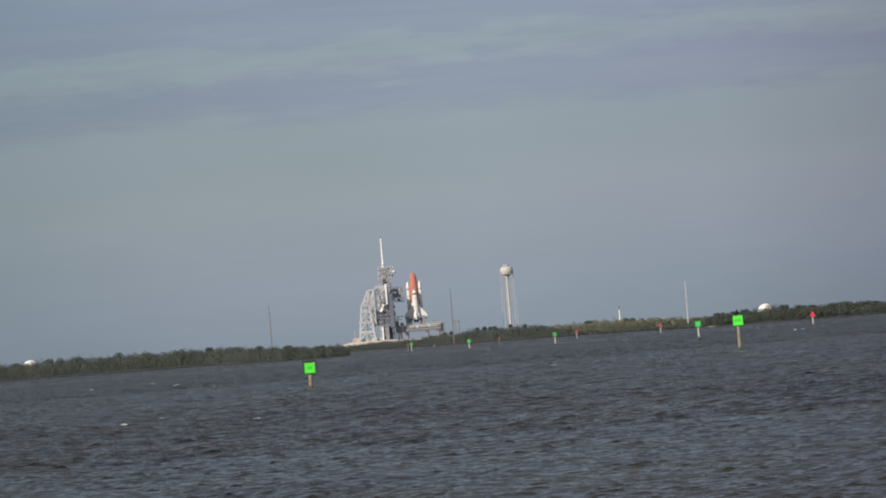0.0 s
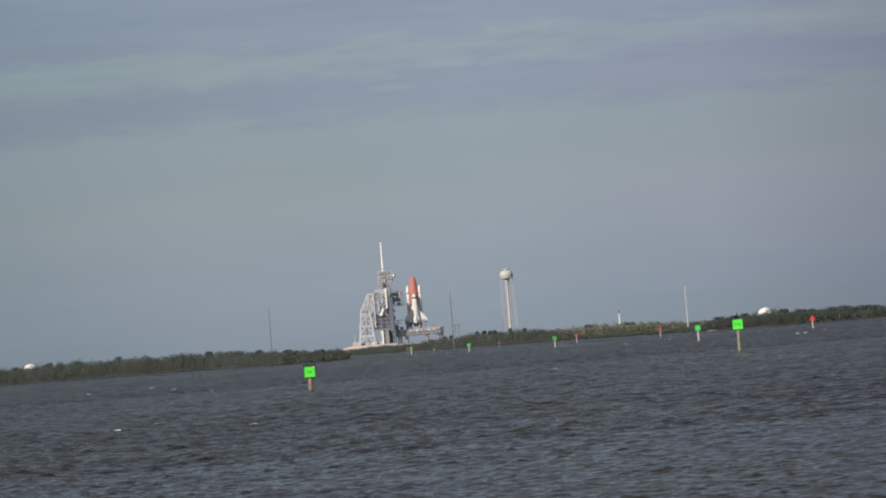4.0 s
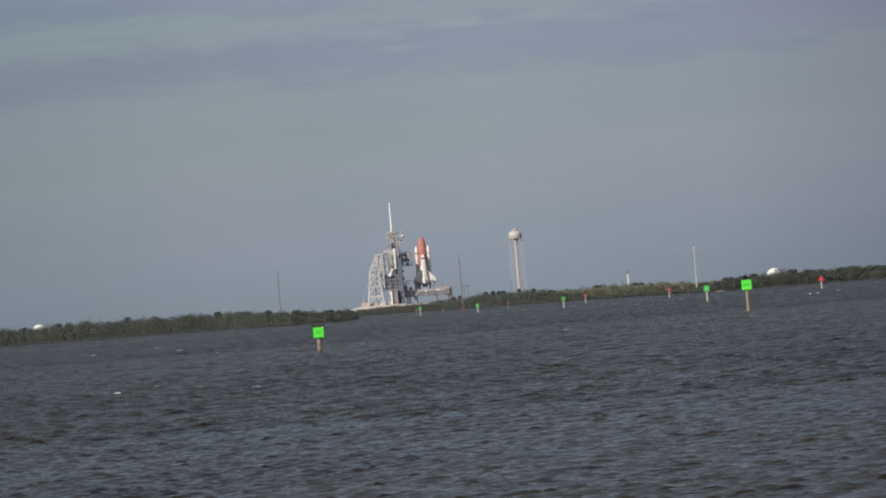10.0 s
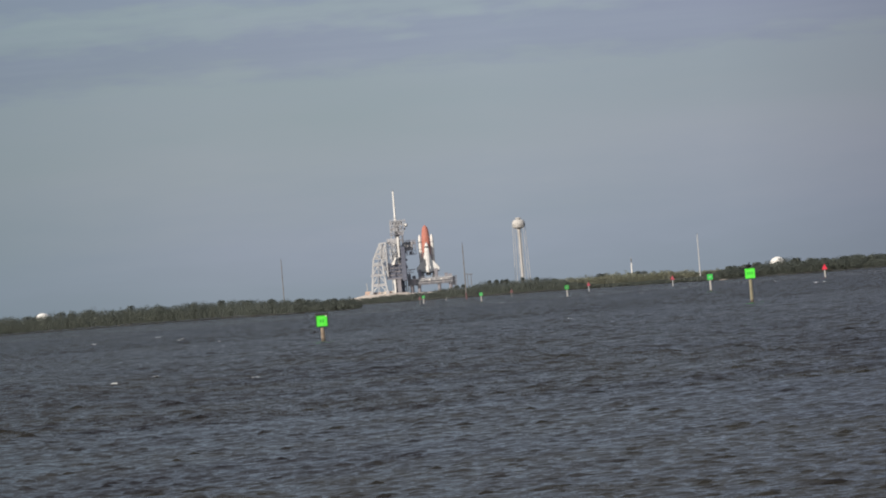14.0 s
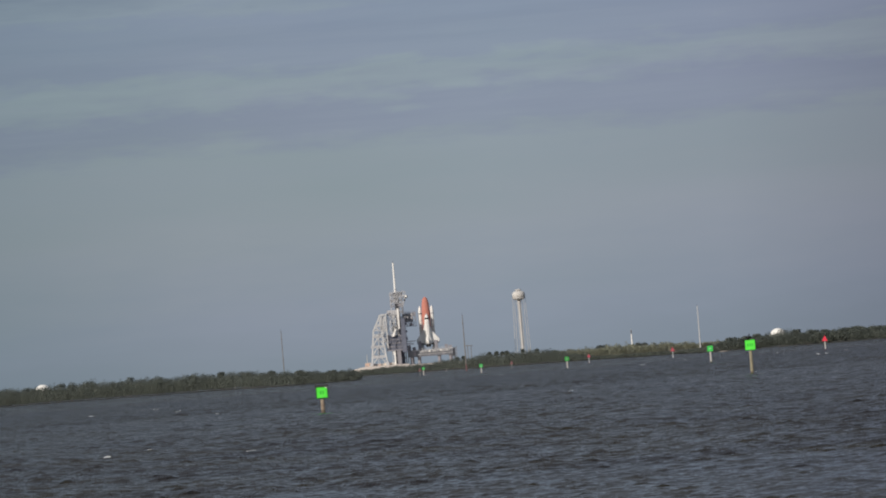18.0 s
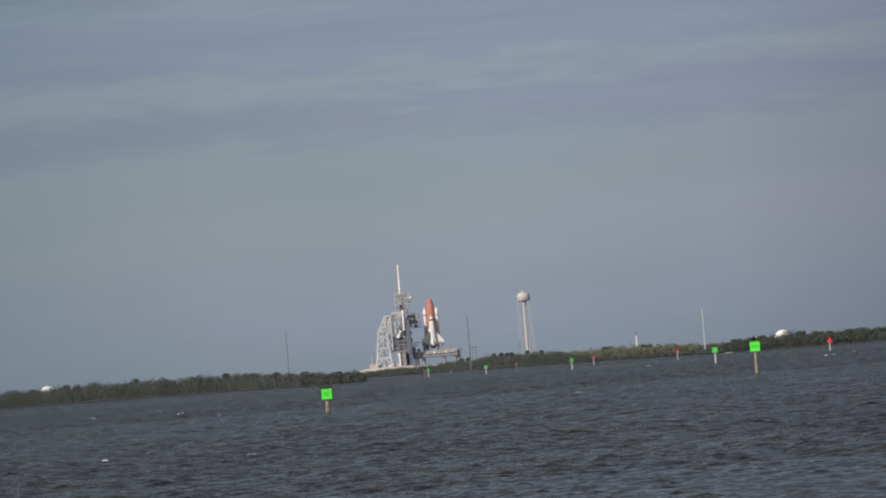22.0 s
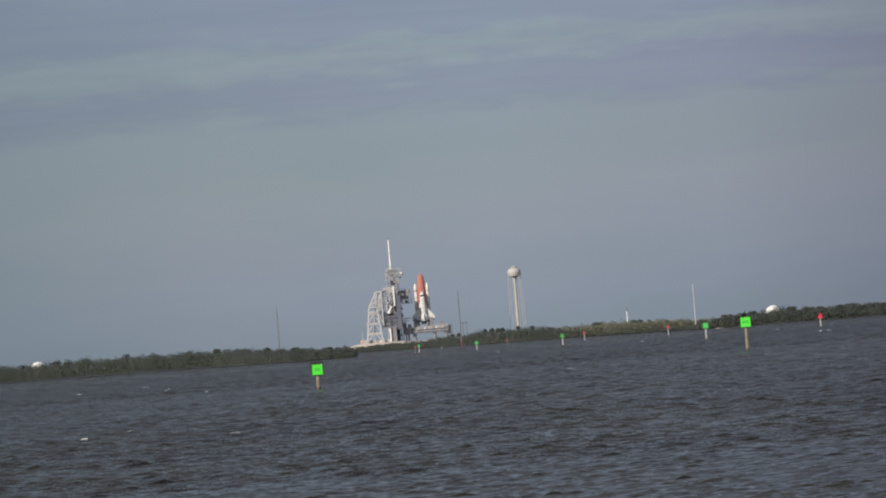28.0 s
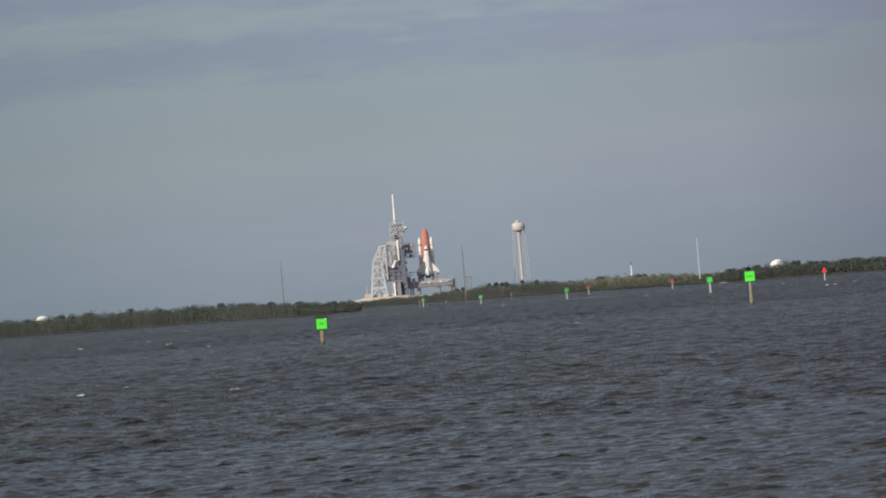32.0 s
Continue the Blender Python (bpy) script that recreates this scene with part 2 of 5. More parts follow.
SOIL = surface("marsh_soil", (0.030, 0.032, 0.028), (0.065, 0.066, 0.056), 0.95, grain=0.6, stain=0.02)
SAND = surface("wet_sand", (0.34, 0.29, 0.25), (0.50, 0.44, 0.38), 0.9, grain=3, stain=0.5)
# warm sunlight is part of this concrete's colour
CONCRETE = surface("sunlit_pale_concrete", (0.60, 0.52, 0.46), (0.76, 0.68, 0.60), 0.9, grain=0.6, stain=0.06)
STEEL = surface("grey_painted_steel", (0.35, 0.355, 0.38), (0.52, 0.525, 0.55), 0.55, grain=0.7, stain=0.09, spread=0.12)
# shade and haze over the pad's steelwork are mixed into these three colours
DARKSTEEL = surface("shaded_lilac_grey_cladding", (0.20, 0.195, 0.225), (0.30, 0.295, 0.325), 0.6, grain=0.5, stain=0.08, spread=0.15)
CLAD = surface("blue_grey_cladding", (0.098, 0.112, 0.158), (0.152, 0.167, 0.222), 0.65, grain=0.5, stain=0.08, spread=0.15)
DECKGREY = surface("dull_blue_grey_steel", (0.125, 0.135, 0.160), (0.195, 0.205, 0.235), 0.6, grain=0.5, stain=0.08, spread=0.15)
GANTRY = surface("pale_gantry_paint", (0.46, 0.465, 0.475), (0.66, 0.665, 0.675), 0.55, grain=0.7, stain=0.12, spread=0.2)
WHITE = surface("white_paint", (0.80, 0.79, 0.76), (0.90, 0.89, 0.86), 0.45, grain=0.8, stain=0.1)
TILE = surface("white_heat_blanket", (0.70, 0.70, 0.69), (0.82, 0.82, 0.80), 0.6, grain=1.2, stain=0.15)
BLACK = surface("black_tiles", (0.02, 0.02, 0.022), (0.05, 0.05, 0.052), 0.5, grain=1.5, stain=0.3)
ORANGE = surface("orange_foam", (0.46, 0.165, 0.13), (0.58, 0.24, 0.19), 0.85, grain=0.6, stain=0.08)
TANKGREY = surface("pale_tank_paint", (0.47, 0.455, 0.44), (0.60, 0.585, 0.565), 0.8, grain=0.4, stain=0.08)
PINK = surface("pinkish_plaster", (0.48, 0.34, 0.28), (0.62, 0.46, 0.38), 0.85, grain=0.6, stain=0.1)
PILE = surface("brown_pile", (0.17, 0.125, 0.09), (0.42, 0.35, 0.28), 0.85, grain=5, stain=2.2)
WOOD = surface("weathered_pile", (0.19, 0.172, 0.118), (0.38, 0.35, 0.25), 0.85, grain=7, stain=1.2)
GREEN = surface("fluorescent_green", (0.080, 0.78, 0.045), (0.105, 0.88, 0.06), 0.5, grain=5, stain=1)
DARKGREEN = surface("green_figures", (0.01, 0.30, 0.02), (0.015, 0.40, 0.03), 0.5, grain=5, stain=1)
EDGEGREEN = surface("green_edge", (0.006, 0.05, 0.012), (0.012, 0.085, 0.02), 0.6, grain=5, stain=1)
RED = surface("fluorescent_red", (0.64, 0.018, 0.05), (0.80, 0.035, 0.085), 0.5, grain=5, stain=1)
# reds of the farther markers, the lagoon's haze mixed into the colour
HAZYRED = surface("hazy_red", (0.34, 0.055, 0.085), (0.46, 0.085, 0.12), 0.7, grain=5, stain=1)
DIMRED = surface("dim_red", (0.135, 0.068, 0.076), (0.20, 0.095, 0.104), 0.7, grain=5, stain=1)
DIMGREEN = surface("dim_green", (0.025, 0.26, 0.045), (0.04, 0.36, 0.07), 0.7, grain=5, stain=1)
PALEFIGURE = surface("pale_figures", (0.36, 0.52, 0.34), (0.46, 0.62, 0.43), 0.7, grain=5, stain=1)
MIDGREEN = surface("dulled_green", (0.03, 0.48, 0.07), (0.05, 0.60, 0.10), 0.7, grain=5, stain=1)
# green of the farthest boards, dulled in the colour for haze
HAZYGREEN = surface("hazy_green", (0.05, 0.40, 0.10), (0.09, 0.52, 0.15), 0.7, grain=5, stain=1)
FEATHER = surface("black_feathers", (0.004, 0.004, 0.005), (0.012, 0.011, 0.011), 0.95, grain=20, stain=4)
POLE = surface("dull_mast", (0.12, 0.115, 0.11), (0.24, 0.23, 0.22), 0.7, grain=2, stain=0.4)

F = 784 / math.tan(radians(6))


def spot(u, v, d):
    """A place d metres out, u and v by the lens's own unit of angle aside of the middle and above the horizon."""
    return Vector((u / F * d, d, EYE.z + v / F * d))


# ---- mesh helpers ----
def part(name, bm, material, parent=None, label="", smooth=False):
    me = bpy.data.meshes.new(name)
    bmesh.ops.recalc_face_normals(bm, faces=bm.faces)
    bm.to_mesh(me)
    bm.free()
    me.materials.append(material)
    if smooth:
        me.polygons.foreach_set("use_smooth", [True] * len(me.polygons))
    ob = new(name, me)
    if parent:
        ob.parent = parent
    return tagged(ob, label)


def thing(name, place, label, category, group="", kind="", turn=0):
    ob = new(name)
    ob.empty_display_size = 0.5
    ob.matrix_world = pose(*place, 0, 0, turn)
    return tagged(ob, label, category, group, kind)


def add_box(bm, c, s, rot=None):
    m = Matrix.Translation(c) @ (rot.to_4x4() if rot else Matrix()) @ Matrix.Diagonal((*s, 1))
    return bmesh.ops.create_cube(bm, size=1, matrix=m)["verts"]


def box_mesh(c, s, bevel=0.0, rot=None):
    bm = bmesh.new()
    add_box(bm, c, s, rot)
    if bevel:
        bmesh.ops.bevel(bm, geom=bm.edges[:], offset=bevel, segments=1, affect="EDGES")
    return bm


def add_tube(bm, a, b, r0, r1, seg=10, caps=True):
    a, b = Vector(a), Vector(b)
    q = (b - a).to_track_quat("Z", "Y")
    rings = []
    for p, r in ((a, r0), (b, r1)):
        rings.append([bm.verts.new(p + q @ Vector((r * math.cos(2 * math.pi * i / seg), r * math.sin(2 * math.pi * i / seg), 0))) for i in range(seg)])
    for i in range(seg):
        j = (i + 1) % seg
        bm.faces.new((rings[0][i], rings[0][j], rings[1][j], rings[1][i]))
    if caps:
        bm.faces.new(rings[0][::-1])
        bm.faces.new(rings[1])


def tube(a, b, r0, r1=None, seg=10):
    bm = bmesh.new()
    add_tube(bm, a, b, r0, r0 if r1 is None else r1, seg)
    return bm


def lathe(profile, seg=24, centre=(0, 0, 0)):
    """profile: (radius, height) from the bottom up."""
    bm, c, rings = bmesh.new(), Vector(centre), []
    for r, z in profile:
        if r < 1e-4:
            rings.append([bm.verts.new(c + Vector((0, 0, z)))])
        else:
            rings.append([bm.verts.new(c + Vector((r * math.cos(2 * math.pi * i / seg), r * math.sin(2 * math.pi * i / seg), z))) for i in range(seg)])
    for lo, hi in zip(rings, rings[1:]):
        for i in range(seg):
            j = (i + 1) % seg
            vs = [lo[i % len(lo)], lo[j % len(lo)], hi[j % len(hi)], hi[i % len(hi)]]
            vs = list(dict.fromkeys(vs))
            if len(vs) > 2:
                bm.faces.new(vs)
    for ring in (rings[0], rings[-1]):
        if len(ring) > 2:
            bm.faces.new(ring)
    return bm


UNIT = {}


def beam(name, a, b, w, material, parent, deep=None, label=""):
    """A straight steel member from a to b: an object of its own on a mesh that all members of one material share."""
    if material.name not in UNIT:
        me = bpy.data.meshes.new("member_" + material.name)
        bm = box_mesh((0, 0, 0.5), (1, 1, 1))
        bm.to_mesh(me)
        bm.free()
        me.materials.append(material)
        UNIT[material.name] = me
    ob = new(name, UNIT[material.name])
    a, b = Vector(a), Vector(b)
    q = (b - a).to_track_quat("Z", "Y")
    ob.parent = parent
    ob.matrix_local = Matrix.LocRotScale(a, q, (w, deep or w, (b - a).length))
    return tagged(ob, label)


def mesh_of(name, verts, faces, material, smooth=False):
    """verts: n x 3, faces: m x 4 arrays."""
    me = bpy.data.meshes.new(name)
    n, k = len(faces), faces.shape[1]
    me.vertices.add(len(verts))
    me.vertices.foreach_set("co", np.ascontiguousarray(verts, dtype=np.float32).ravel())
    me.loops.add(n * k)
    me.loops.foreach_set("vertex_index", np.ascontiguousarray(faces, dtype=np.int32).ravel())
    me.polygons.add(n)
    me.polygons.foreach_set("loop_start", np.arange(0, n * k, k, dtype=np.int32))
    if smooth:
        me.polygons.foreach_set("use_smooth", np.ones(n, dtype=bool))
    me.update(calc_edges=True)
    me.validate()
    me.materials.append(material)
    return new(name, me)

# ---- the lagoon ----
def swell(seed, shortest, longest, count, high, spread):
    """Wind waves that run roughly towards the camera: (kx, ky, phase, height); high: the root mean square of their height."""
    rng = np.random.default_rng(seed)
    length = np.exp(rng.uniform(math.log(shortest), math.log(longest), count))
    way = rng.normal(0.06, spread, count)
    k = 2 * math.pi / length
    tall = length ** 0.85 * rng.uniform(0.5, 1.3, count)
    tall *= high / math.sqrt(0.5 * np.sum(tall ** 2))
    return k * np.sin(way), k * np.cos(way), rng.uniform(0, 2 * math.pi, count), tall


CREST, LEAN = 0.75, 0.9


def waves_at(x, y, waves, gust):
    """The place on the moving surface of a point of the flat sheet: crests are narrower than hollows and lean before the wind."""
    # gusts leave rougher and calmer patches
    g = 1 + 0.12 * np.sin(0.11 * x + 0.043 * y + gust) * np.sin(0.03 * x - 0.061 * y + 2 * gust) + 0.08 * np.sin(0.19 * y + 0.23 * x + gust) * np.sin(0.31 * x - 0.07 * y)
    z, dx, dy = np.zeros_like(x), np.zeros_like(x), np.zeros_like(x)
    for kx, ky, ph, a in zip(*waves):
        f = kx * x + ky * y + ph
        c, k = np.cos(f) * a, math.hypot(kx, ky)
        z += a * np.sin(f)
        dx += c * (kx / k)
        dy += c * (ky / k)
    z *= g
    rms = math.sqrt(0.5 * np.sum(waves[3] ** 2))
    z = z + 0.22 * z * np.abs(z) / (2 * rms)
    return x + CREST * g * dx, y + CREST * g * dy - LEAN * np.maximum(z, 0), z


def water_sheet(y0, y1, across, along, waves, gust, label, left=3.0, right=3.0, material=None):
    """A sheet of waves, its mesh widening with the distance; left, right: room to drift."""
    ny = int(math.log(y1 / y0) / along)
    y = y0 * (y1 / y0) ** np.linspace(0, 1, ny)
    half = 0.112 * y
    nx = int(0.224 / across)
    s = np.linspace(0, 1, nx)[None, :]
    gx = -(half + left)[:, None] * (1 - s) + (half + right)[:, None] * s
    gy = np.repeat(y[:, None], nx, 1)
    px_, py_, z = waves_at(gx, gy, waves, gust)
    # the rim dips below its neighbour
    rim = np.minimum(gy - y0, y1 - gy) / 6
    z = z - 0.18 * np.clip(1 - rim, 0, 1)
    i = np.arange(nx * ny).reshape(ny, nx)
    faces = np.stack([i[:-1, :-1], i[:-1, 1:], i[1:, 1:], i[1:, :-1]], -1).reshape(-1, 4)
    ob = mesh_of("water", np.stack([px_, py_, z], -1).reshape(-1, 3), faces, material or WATER, True)
    return tagged(ob, label, "water", "", "structure")


def whitecaps(sheet, x0, x1, y0, y1, count, size, waves, gust, seed):
    """Small broken crests of foam that ride on their sheet of water."""
    rng = np.random.default_rng(seed)
    for _ in range(count):
        # the highest of some tries: crests break, hollows don't
        tx, ty = rng.uniform(x0, x1, 60), rng.uniform(y0, y1, 60)
        best = int(np.argmax(waves_at(tx, ty, waves, gust)[2]))
        cx, cy = tx[best], ty[best]
        lean = rng.uniform(-0.15, 0.15)
        verts, faces = [], []
        for _ in range(rng.integers(3, 6)):      # torn slivers along the crest
            n = 6
            w, deep = size * rng.uniform(0.2, 0.6), size * rng.uniform(0.03, 0.09)
            ox, oy = rng.uniform(-0.45, 0.45) * size, rng.uniform(-0.12, 0.12) * size
            u = np.linspace(-1, 1, n)
            half = deep * np.sqrt(np.clip(1 - u * u, 0.01, 1)) * rng.uniform(0.4, 1.0, n)
            for s in (-1, 0, 1):
                qx, qy = cx + ox + u * w / 2, cy + oy + lean * (u * w / 2 + ox) + s * half
                lift = 0.006 + 0.03 * size * (1 - abs(s)) * rng.uniform(0.3, 1, n)
                wx, wy, level = waves_at(qx, qy, waves, gust)
                verts.append(np.stack([wx, wy, level + lift], -1))
            i = np.arange(3 * n).reshape(3, n) + 3 * n * len(faces)
            faces.append(np.stack([i[:-1, :-1], i[:-1, 1:], i[1:, 1:], i[1:, :-1]], -1).reshape(-1, 4))
        v, f = np.concatenate(verts), np.concatenate(faces)
        ob = mesh_of("foam_crest", v, f, FOAM)
        ob.parent = sheet


CHOP = "choppy grey-brown lagoon water with short wind waves"
NEAR_A, NEAR_B = swell(3, 0.20, 0.62, 70, 0.0128, 0.42), swell(4, 0.20, 0.58, 70, 0.0120, 0.42)
MID_A, FAR_A, FAR_B = swell(5, 0.40, 1.1, 60, 0.022, 0.55), swell(7, 0.9, 1.9, 42, 0.034, 0.60), swell(9, 2.2, 3.6, 28, 0.060, 0.55)
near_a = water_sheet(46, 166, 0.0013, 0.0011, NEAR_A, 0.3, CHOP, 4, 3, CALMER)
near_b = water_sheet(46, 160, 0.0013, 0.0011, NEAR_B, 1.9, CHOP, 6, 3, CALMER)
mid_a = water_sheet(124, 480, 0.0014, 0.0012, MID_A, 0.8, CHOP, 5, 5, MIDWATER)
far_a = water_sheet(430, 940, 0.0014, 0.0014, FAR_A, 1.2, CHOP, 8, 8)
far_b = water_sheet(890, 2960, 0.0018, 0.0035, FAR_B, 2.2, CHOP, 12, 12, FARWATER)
whitecaps(mid_a, -36, 36, 190, 460, 7, 0.42, MID_A, 0.8, 12)
whitecaps(far_a, -90, 90, 450, 900, 11, 0.75, FAR_A, 1.2, 14)


def still_water():
    v = np.array([(x, y, -0.16) for y in (-4900, 0, 4950) for x in (-4900, 0, 4900)], float)
    i = np.arange(9).reshape(3, 3)
    f = np.stack([i[:-1, :-1], i[:-1, 1:], i[1:, 1:], i[1:, :-1]], -1).reshape(-1, 4)
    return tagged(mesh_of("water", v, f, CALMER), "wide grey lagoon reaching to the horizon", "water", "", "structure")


still_water()


# ---- land: shoreline and height of the woods, by angle ----
def table(pairs):
    xs, ys = zip(*pairs)
    return lambda u: float(np.interp(u, xs, ys))


shore_left = table([(-1150, 2050), (-800, 1900), (-410, 1690), (-270, 1440), (-165, 1400)])
shore_right = table([(-420, 2900), (-165, 2650), (28, 2100), (130, 1900), (245, 1720), (484, 1350), (800, 1300), (1150, 1280)])
tops_left = table([(-1150, 20), (-800, 23), (-748, 21), (-730, 21.6), (-718, 21.8), (-700, 23), (-672, 24.5), (-557, 23), (-408, 21), (-330, 17), (-271, 12.5), (-178, 4.5), (-165, 1)])
tops_right = table([(-420, 4.4), (-172, 4.2), (-138, 5.2), (-92, 6.6), (-75, 7.0), (-37, 7.4), (-10, 9.4), (5, 11.6), (20, 12.6), (34, 11.8), (60, 16.0), (112, 16.8), (160, 16.0), (190, 12.5), (225, 0), (280, -8), (389, -9), (440, -7), (470, 0),
                    (496, 7), (521, 8), (558, 11.5), (569, 13.5), (581, 13), (591, 15.5), (607, 12.8), (662, 8.5), (722, 10.5), (780, 6), (1150, 7)])


def land():
    """One sheet from the shoreline to the horizon, a low bank along the water."""
    us = np.linspace(-3200, 3200, 300)
    steps = [0, 6, 11, 18, 40, 120, 400, 1000, 2000, 3800]
    verts = []
    for k, s in enumerate(steps):
        for u in us:
            near = shore_right(u)
            d = min(near + s, 4960)
            z = (-0.6, -0.5, -0.35, -0.1, 0.4, 0.7, 0.8, 1.0, 1.2, 1.2)[k] + 0.05 * math.sin(u * 0.13 + k)
            verts.append((u / F * d, d, z))
    i = np.arange(len(verts)).reshape(len(steps), len(us))
    f = np.stack([i[:-1, :-1], i[:-1, 1:], i[1:, 1:], i[1:, :-1]], -1).reshape(-1, 4)
    tagged(mesh_of("ground", np.array(verts), f, SOIL, True), "low marshy ground behind the shore", "ground", "", "structure")
    us = np.linspace(-1500, -158, 120)
    verts = []
    for k, (s, z) in enumerate(((0, -0.6), (6, -0.5), (11, -0.35), (30, 0.3), (70, 0.3), (76, -0.5))):
        for u in us:
            d = shore_left(u) + s
            verts.append((u / F * d, d, z + 0.08 * math.sin(u * 0.2 + k)))
    i = np.arange(len(verts)).reshape(6, len(us))
    f = np.stack([i[:-1, :-1], i[:-1, 1:], i[1:, 1:], i[1:, :-1]], -1).reshape(-1, 4)
    tagged(mesh_of("ground", np.array(verts), f, SOIL, True), "low spit of land along the water", "ground", "", "structure")


land()


# ---- woods ----
def leaf_cloud(rng, centre, radii, count, size):
    """Small pointed leaf sprays scattered through a lumpy crown; returns n x 3 x 3 corners and the crown's outward way at each."""
    way = rng.normal(size=(count, 3))
    way /= np.linalg.norm(way, axis=1)[:, None]
    bumps = rng.normal(size=(7, 3))
    bumps /= np.linalg.norm(bumps, axis=1)[:, None]
    lump = 0.74 + 0.34 * np.max(np.clip(way @ bumps.T, 0, 1) ** 5, axis=1)
    rad = lump * rng.uniform(0.35, 1.0, count) ** 0.4
    c = np.asarray(centre) + way * rad[:, None] * np.asarray(radii)
    a = rng.normal(size=(count, 3)) + 0.6 * way
    b = np.cross(a, rng.normal(size=(count, 3)))
    s = size * rng.uniform(0.6, 1.4, count)[:, None]
    a = a / np.linalg.norm(a, axis=1)[:, None] * s
    b = b / np.linalg.norm(b, axis=1)[:, None] * s * 0.6
    out = 0.55 * way + (0, -0.5, 0.55)      # normals bent upwards and to the open water, to even out the crown's shading
    return np.stack([c - a - b, c - a + b, c + a], 1), out / np.linalg.norm(out, axis=1)[:, None]


def leaf_mesh(name, sprays, material):
    v, n = np.concatenate([p for p, _ in sprays]), np.concatenate([q for _, q in sprays])
    ob = mesh_of(name, v.reshape(-1, 3), np.arange(len(v) * 3).reshape(-1, 3), material, True)
    ob.data.normals_split_custom_set_from_vertices(np.repeat(n, 3, 0).astype(np.float32))
    return ob


def thicket(name, u0, u1, shore, tops, belt, step, count, size, material, label, seed):
    """An uneven belt of bushes; belt: depth behind the shoreline, share of the full height; step: metres of shore for each bush."""
    rng = np.random.default_rng(seed)
    share_at, deepest = table(belt), belt[-1][0]
    out, u = [], u0
    while u < u1:
        deep = deepest * rng.uniform() ** 1.7
        d = shore(u) + deep
        full = EYE.z + tops(u) / F * shore(u)
        uneven = 1 + 0.05 * math.sin(u * 0.071 + seed) + 0.04 * math.sin(u * 0.19 + 2 * seed)
        top = max(1.5, full * share_at(deep) * uneven * rng.uniform(0.86, 1.04))
        wide = rng.uniform(0.8, 1.4) * min(3.2, 1.1 + 0.32 * top)
        # a skirt down to the water and two or three rounded heads above it
        out.append(leaf_cloud(rng, (u / F * d, d, 0.40 * top), (wide, wide * 0.9, 0.36 * top), int(count * 0.44), size))
        heads = 2 + int(rng.integers(0, 2))
        for _ in range(heads):
            ox, tall, r = rng.uniform(-0.55, 0.55) * wide, top * rng.uniform(0.86, 1.0), rng.uniform(0.22, 0.34) * top
            out.append(leaf_cloud(rng, (u / F * d + ox, d + rng.uniform(-1, 1), tall - r), (wide * rng.uniform(0.5, 0.75), wide * 0.6, r), int(count * 0.6 / heads), size))
        # a twiggy shoot that breaks the outline
        if rng.uniform() < 0.10:
            out.append(leaf_cloud(rng, (u / F * d + rng.uniform(-1, 1), d, top * 0.97), (0.7, 0.7, 0.55), 50, size * 0.8))
        u += step * rng.uniform(0.5, 1.5) / d * F
    return tagged(leaf_mesh(name, out, material), label, "bushes", "", "stuff")


BELT = [(0.0, 0.60), (2.5, 0.82), (6, 0.95), (10, 1.0), (15, 0.99)]
thicket("mangrove_thicket", -960, -166, shore_left, tops_left, BELT, 0.31, 1120, 0.112, MANGROVE, "dense dark green mangroves along a low spit", 21)
thicket("mangrove_thicket", -185, 200, shore_right, tops_right, BELT, 0.36, 800, 0.118, MANGROVE, "dense dark green mangroves along the far shore", 22)
thicket("mangrove_thicket", 200, 960, shore_right, tops_right, BELT, 0.31, 980, 0.112, MANGROVE, "dense dark green mangroves along the shore", 23)


def prop_roots(u0, u1, shore, seed, label):
    """Arching roots on which the mangroves stand along the water."""
    rng = np.random.default_rng(seed)
    bm, u = bmesh.new(), u0
    while u < u1:
        d = shore(u) + rng.uniform(0.2, 3.0)
        x = u / F * d
        for _ in range(3):
            a = rng.uniform(0, 6.28)
            foot = (x + 0.9 * math.cos(a), d + 0.9 * math.sin(a), -0.5)
            add_tube(bm, foot, (x + 0.35 * math.cos(a), d + 0.35 * math.sin(a), 0.75), 0.05, 0.05, 4, False)
            add_tube(bm, (x + 0.35 * math.cos(a), d + 0.35 * math.sin(a), 0.75), (x, d, 1.3), 0.05, 0.07, 4, False)
        u += 2.2 * rng.uniform(0.5, 1.5) / d * F
    me = bpy.data.meshes.new("mangrove_roots")
    bm.to_mesh(me)
    bm.free()
    me.materials.append(BARK)
    return tagged(new("mangrove_roots", me), label, "roots", "", "stuff")


prop_roots(-960, -168, shore_left, 31, "dark arching prop roots under the spit's mangroves")
prop_roots(-160, 960, shore_right, 32, "dark arching prop roots along the mangrove shore")
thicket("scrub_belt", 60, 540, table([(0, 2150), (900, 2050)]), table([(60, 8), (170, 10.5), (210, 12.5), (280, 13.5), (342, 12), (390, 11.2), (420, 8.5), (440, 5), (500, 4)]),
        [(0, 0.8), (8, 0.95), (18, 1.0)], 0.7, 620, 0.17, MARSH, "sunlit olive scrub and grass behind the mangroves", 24)


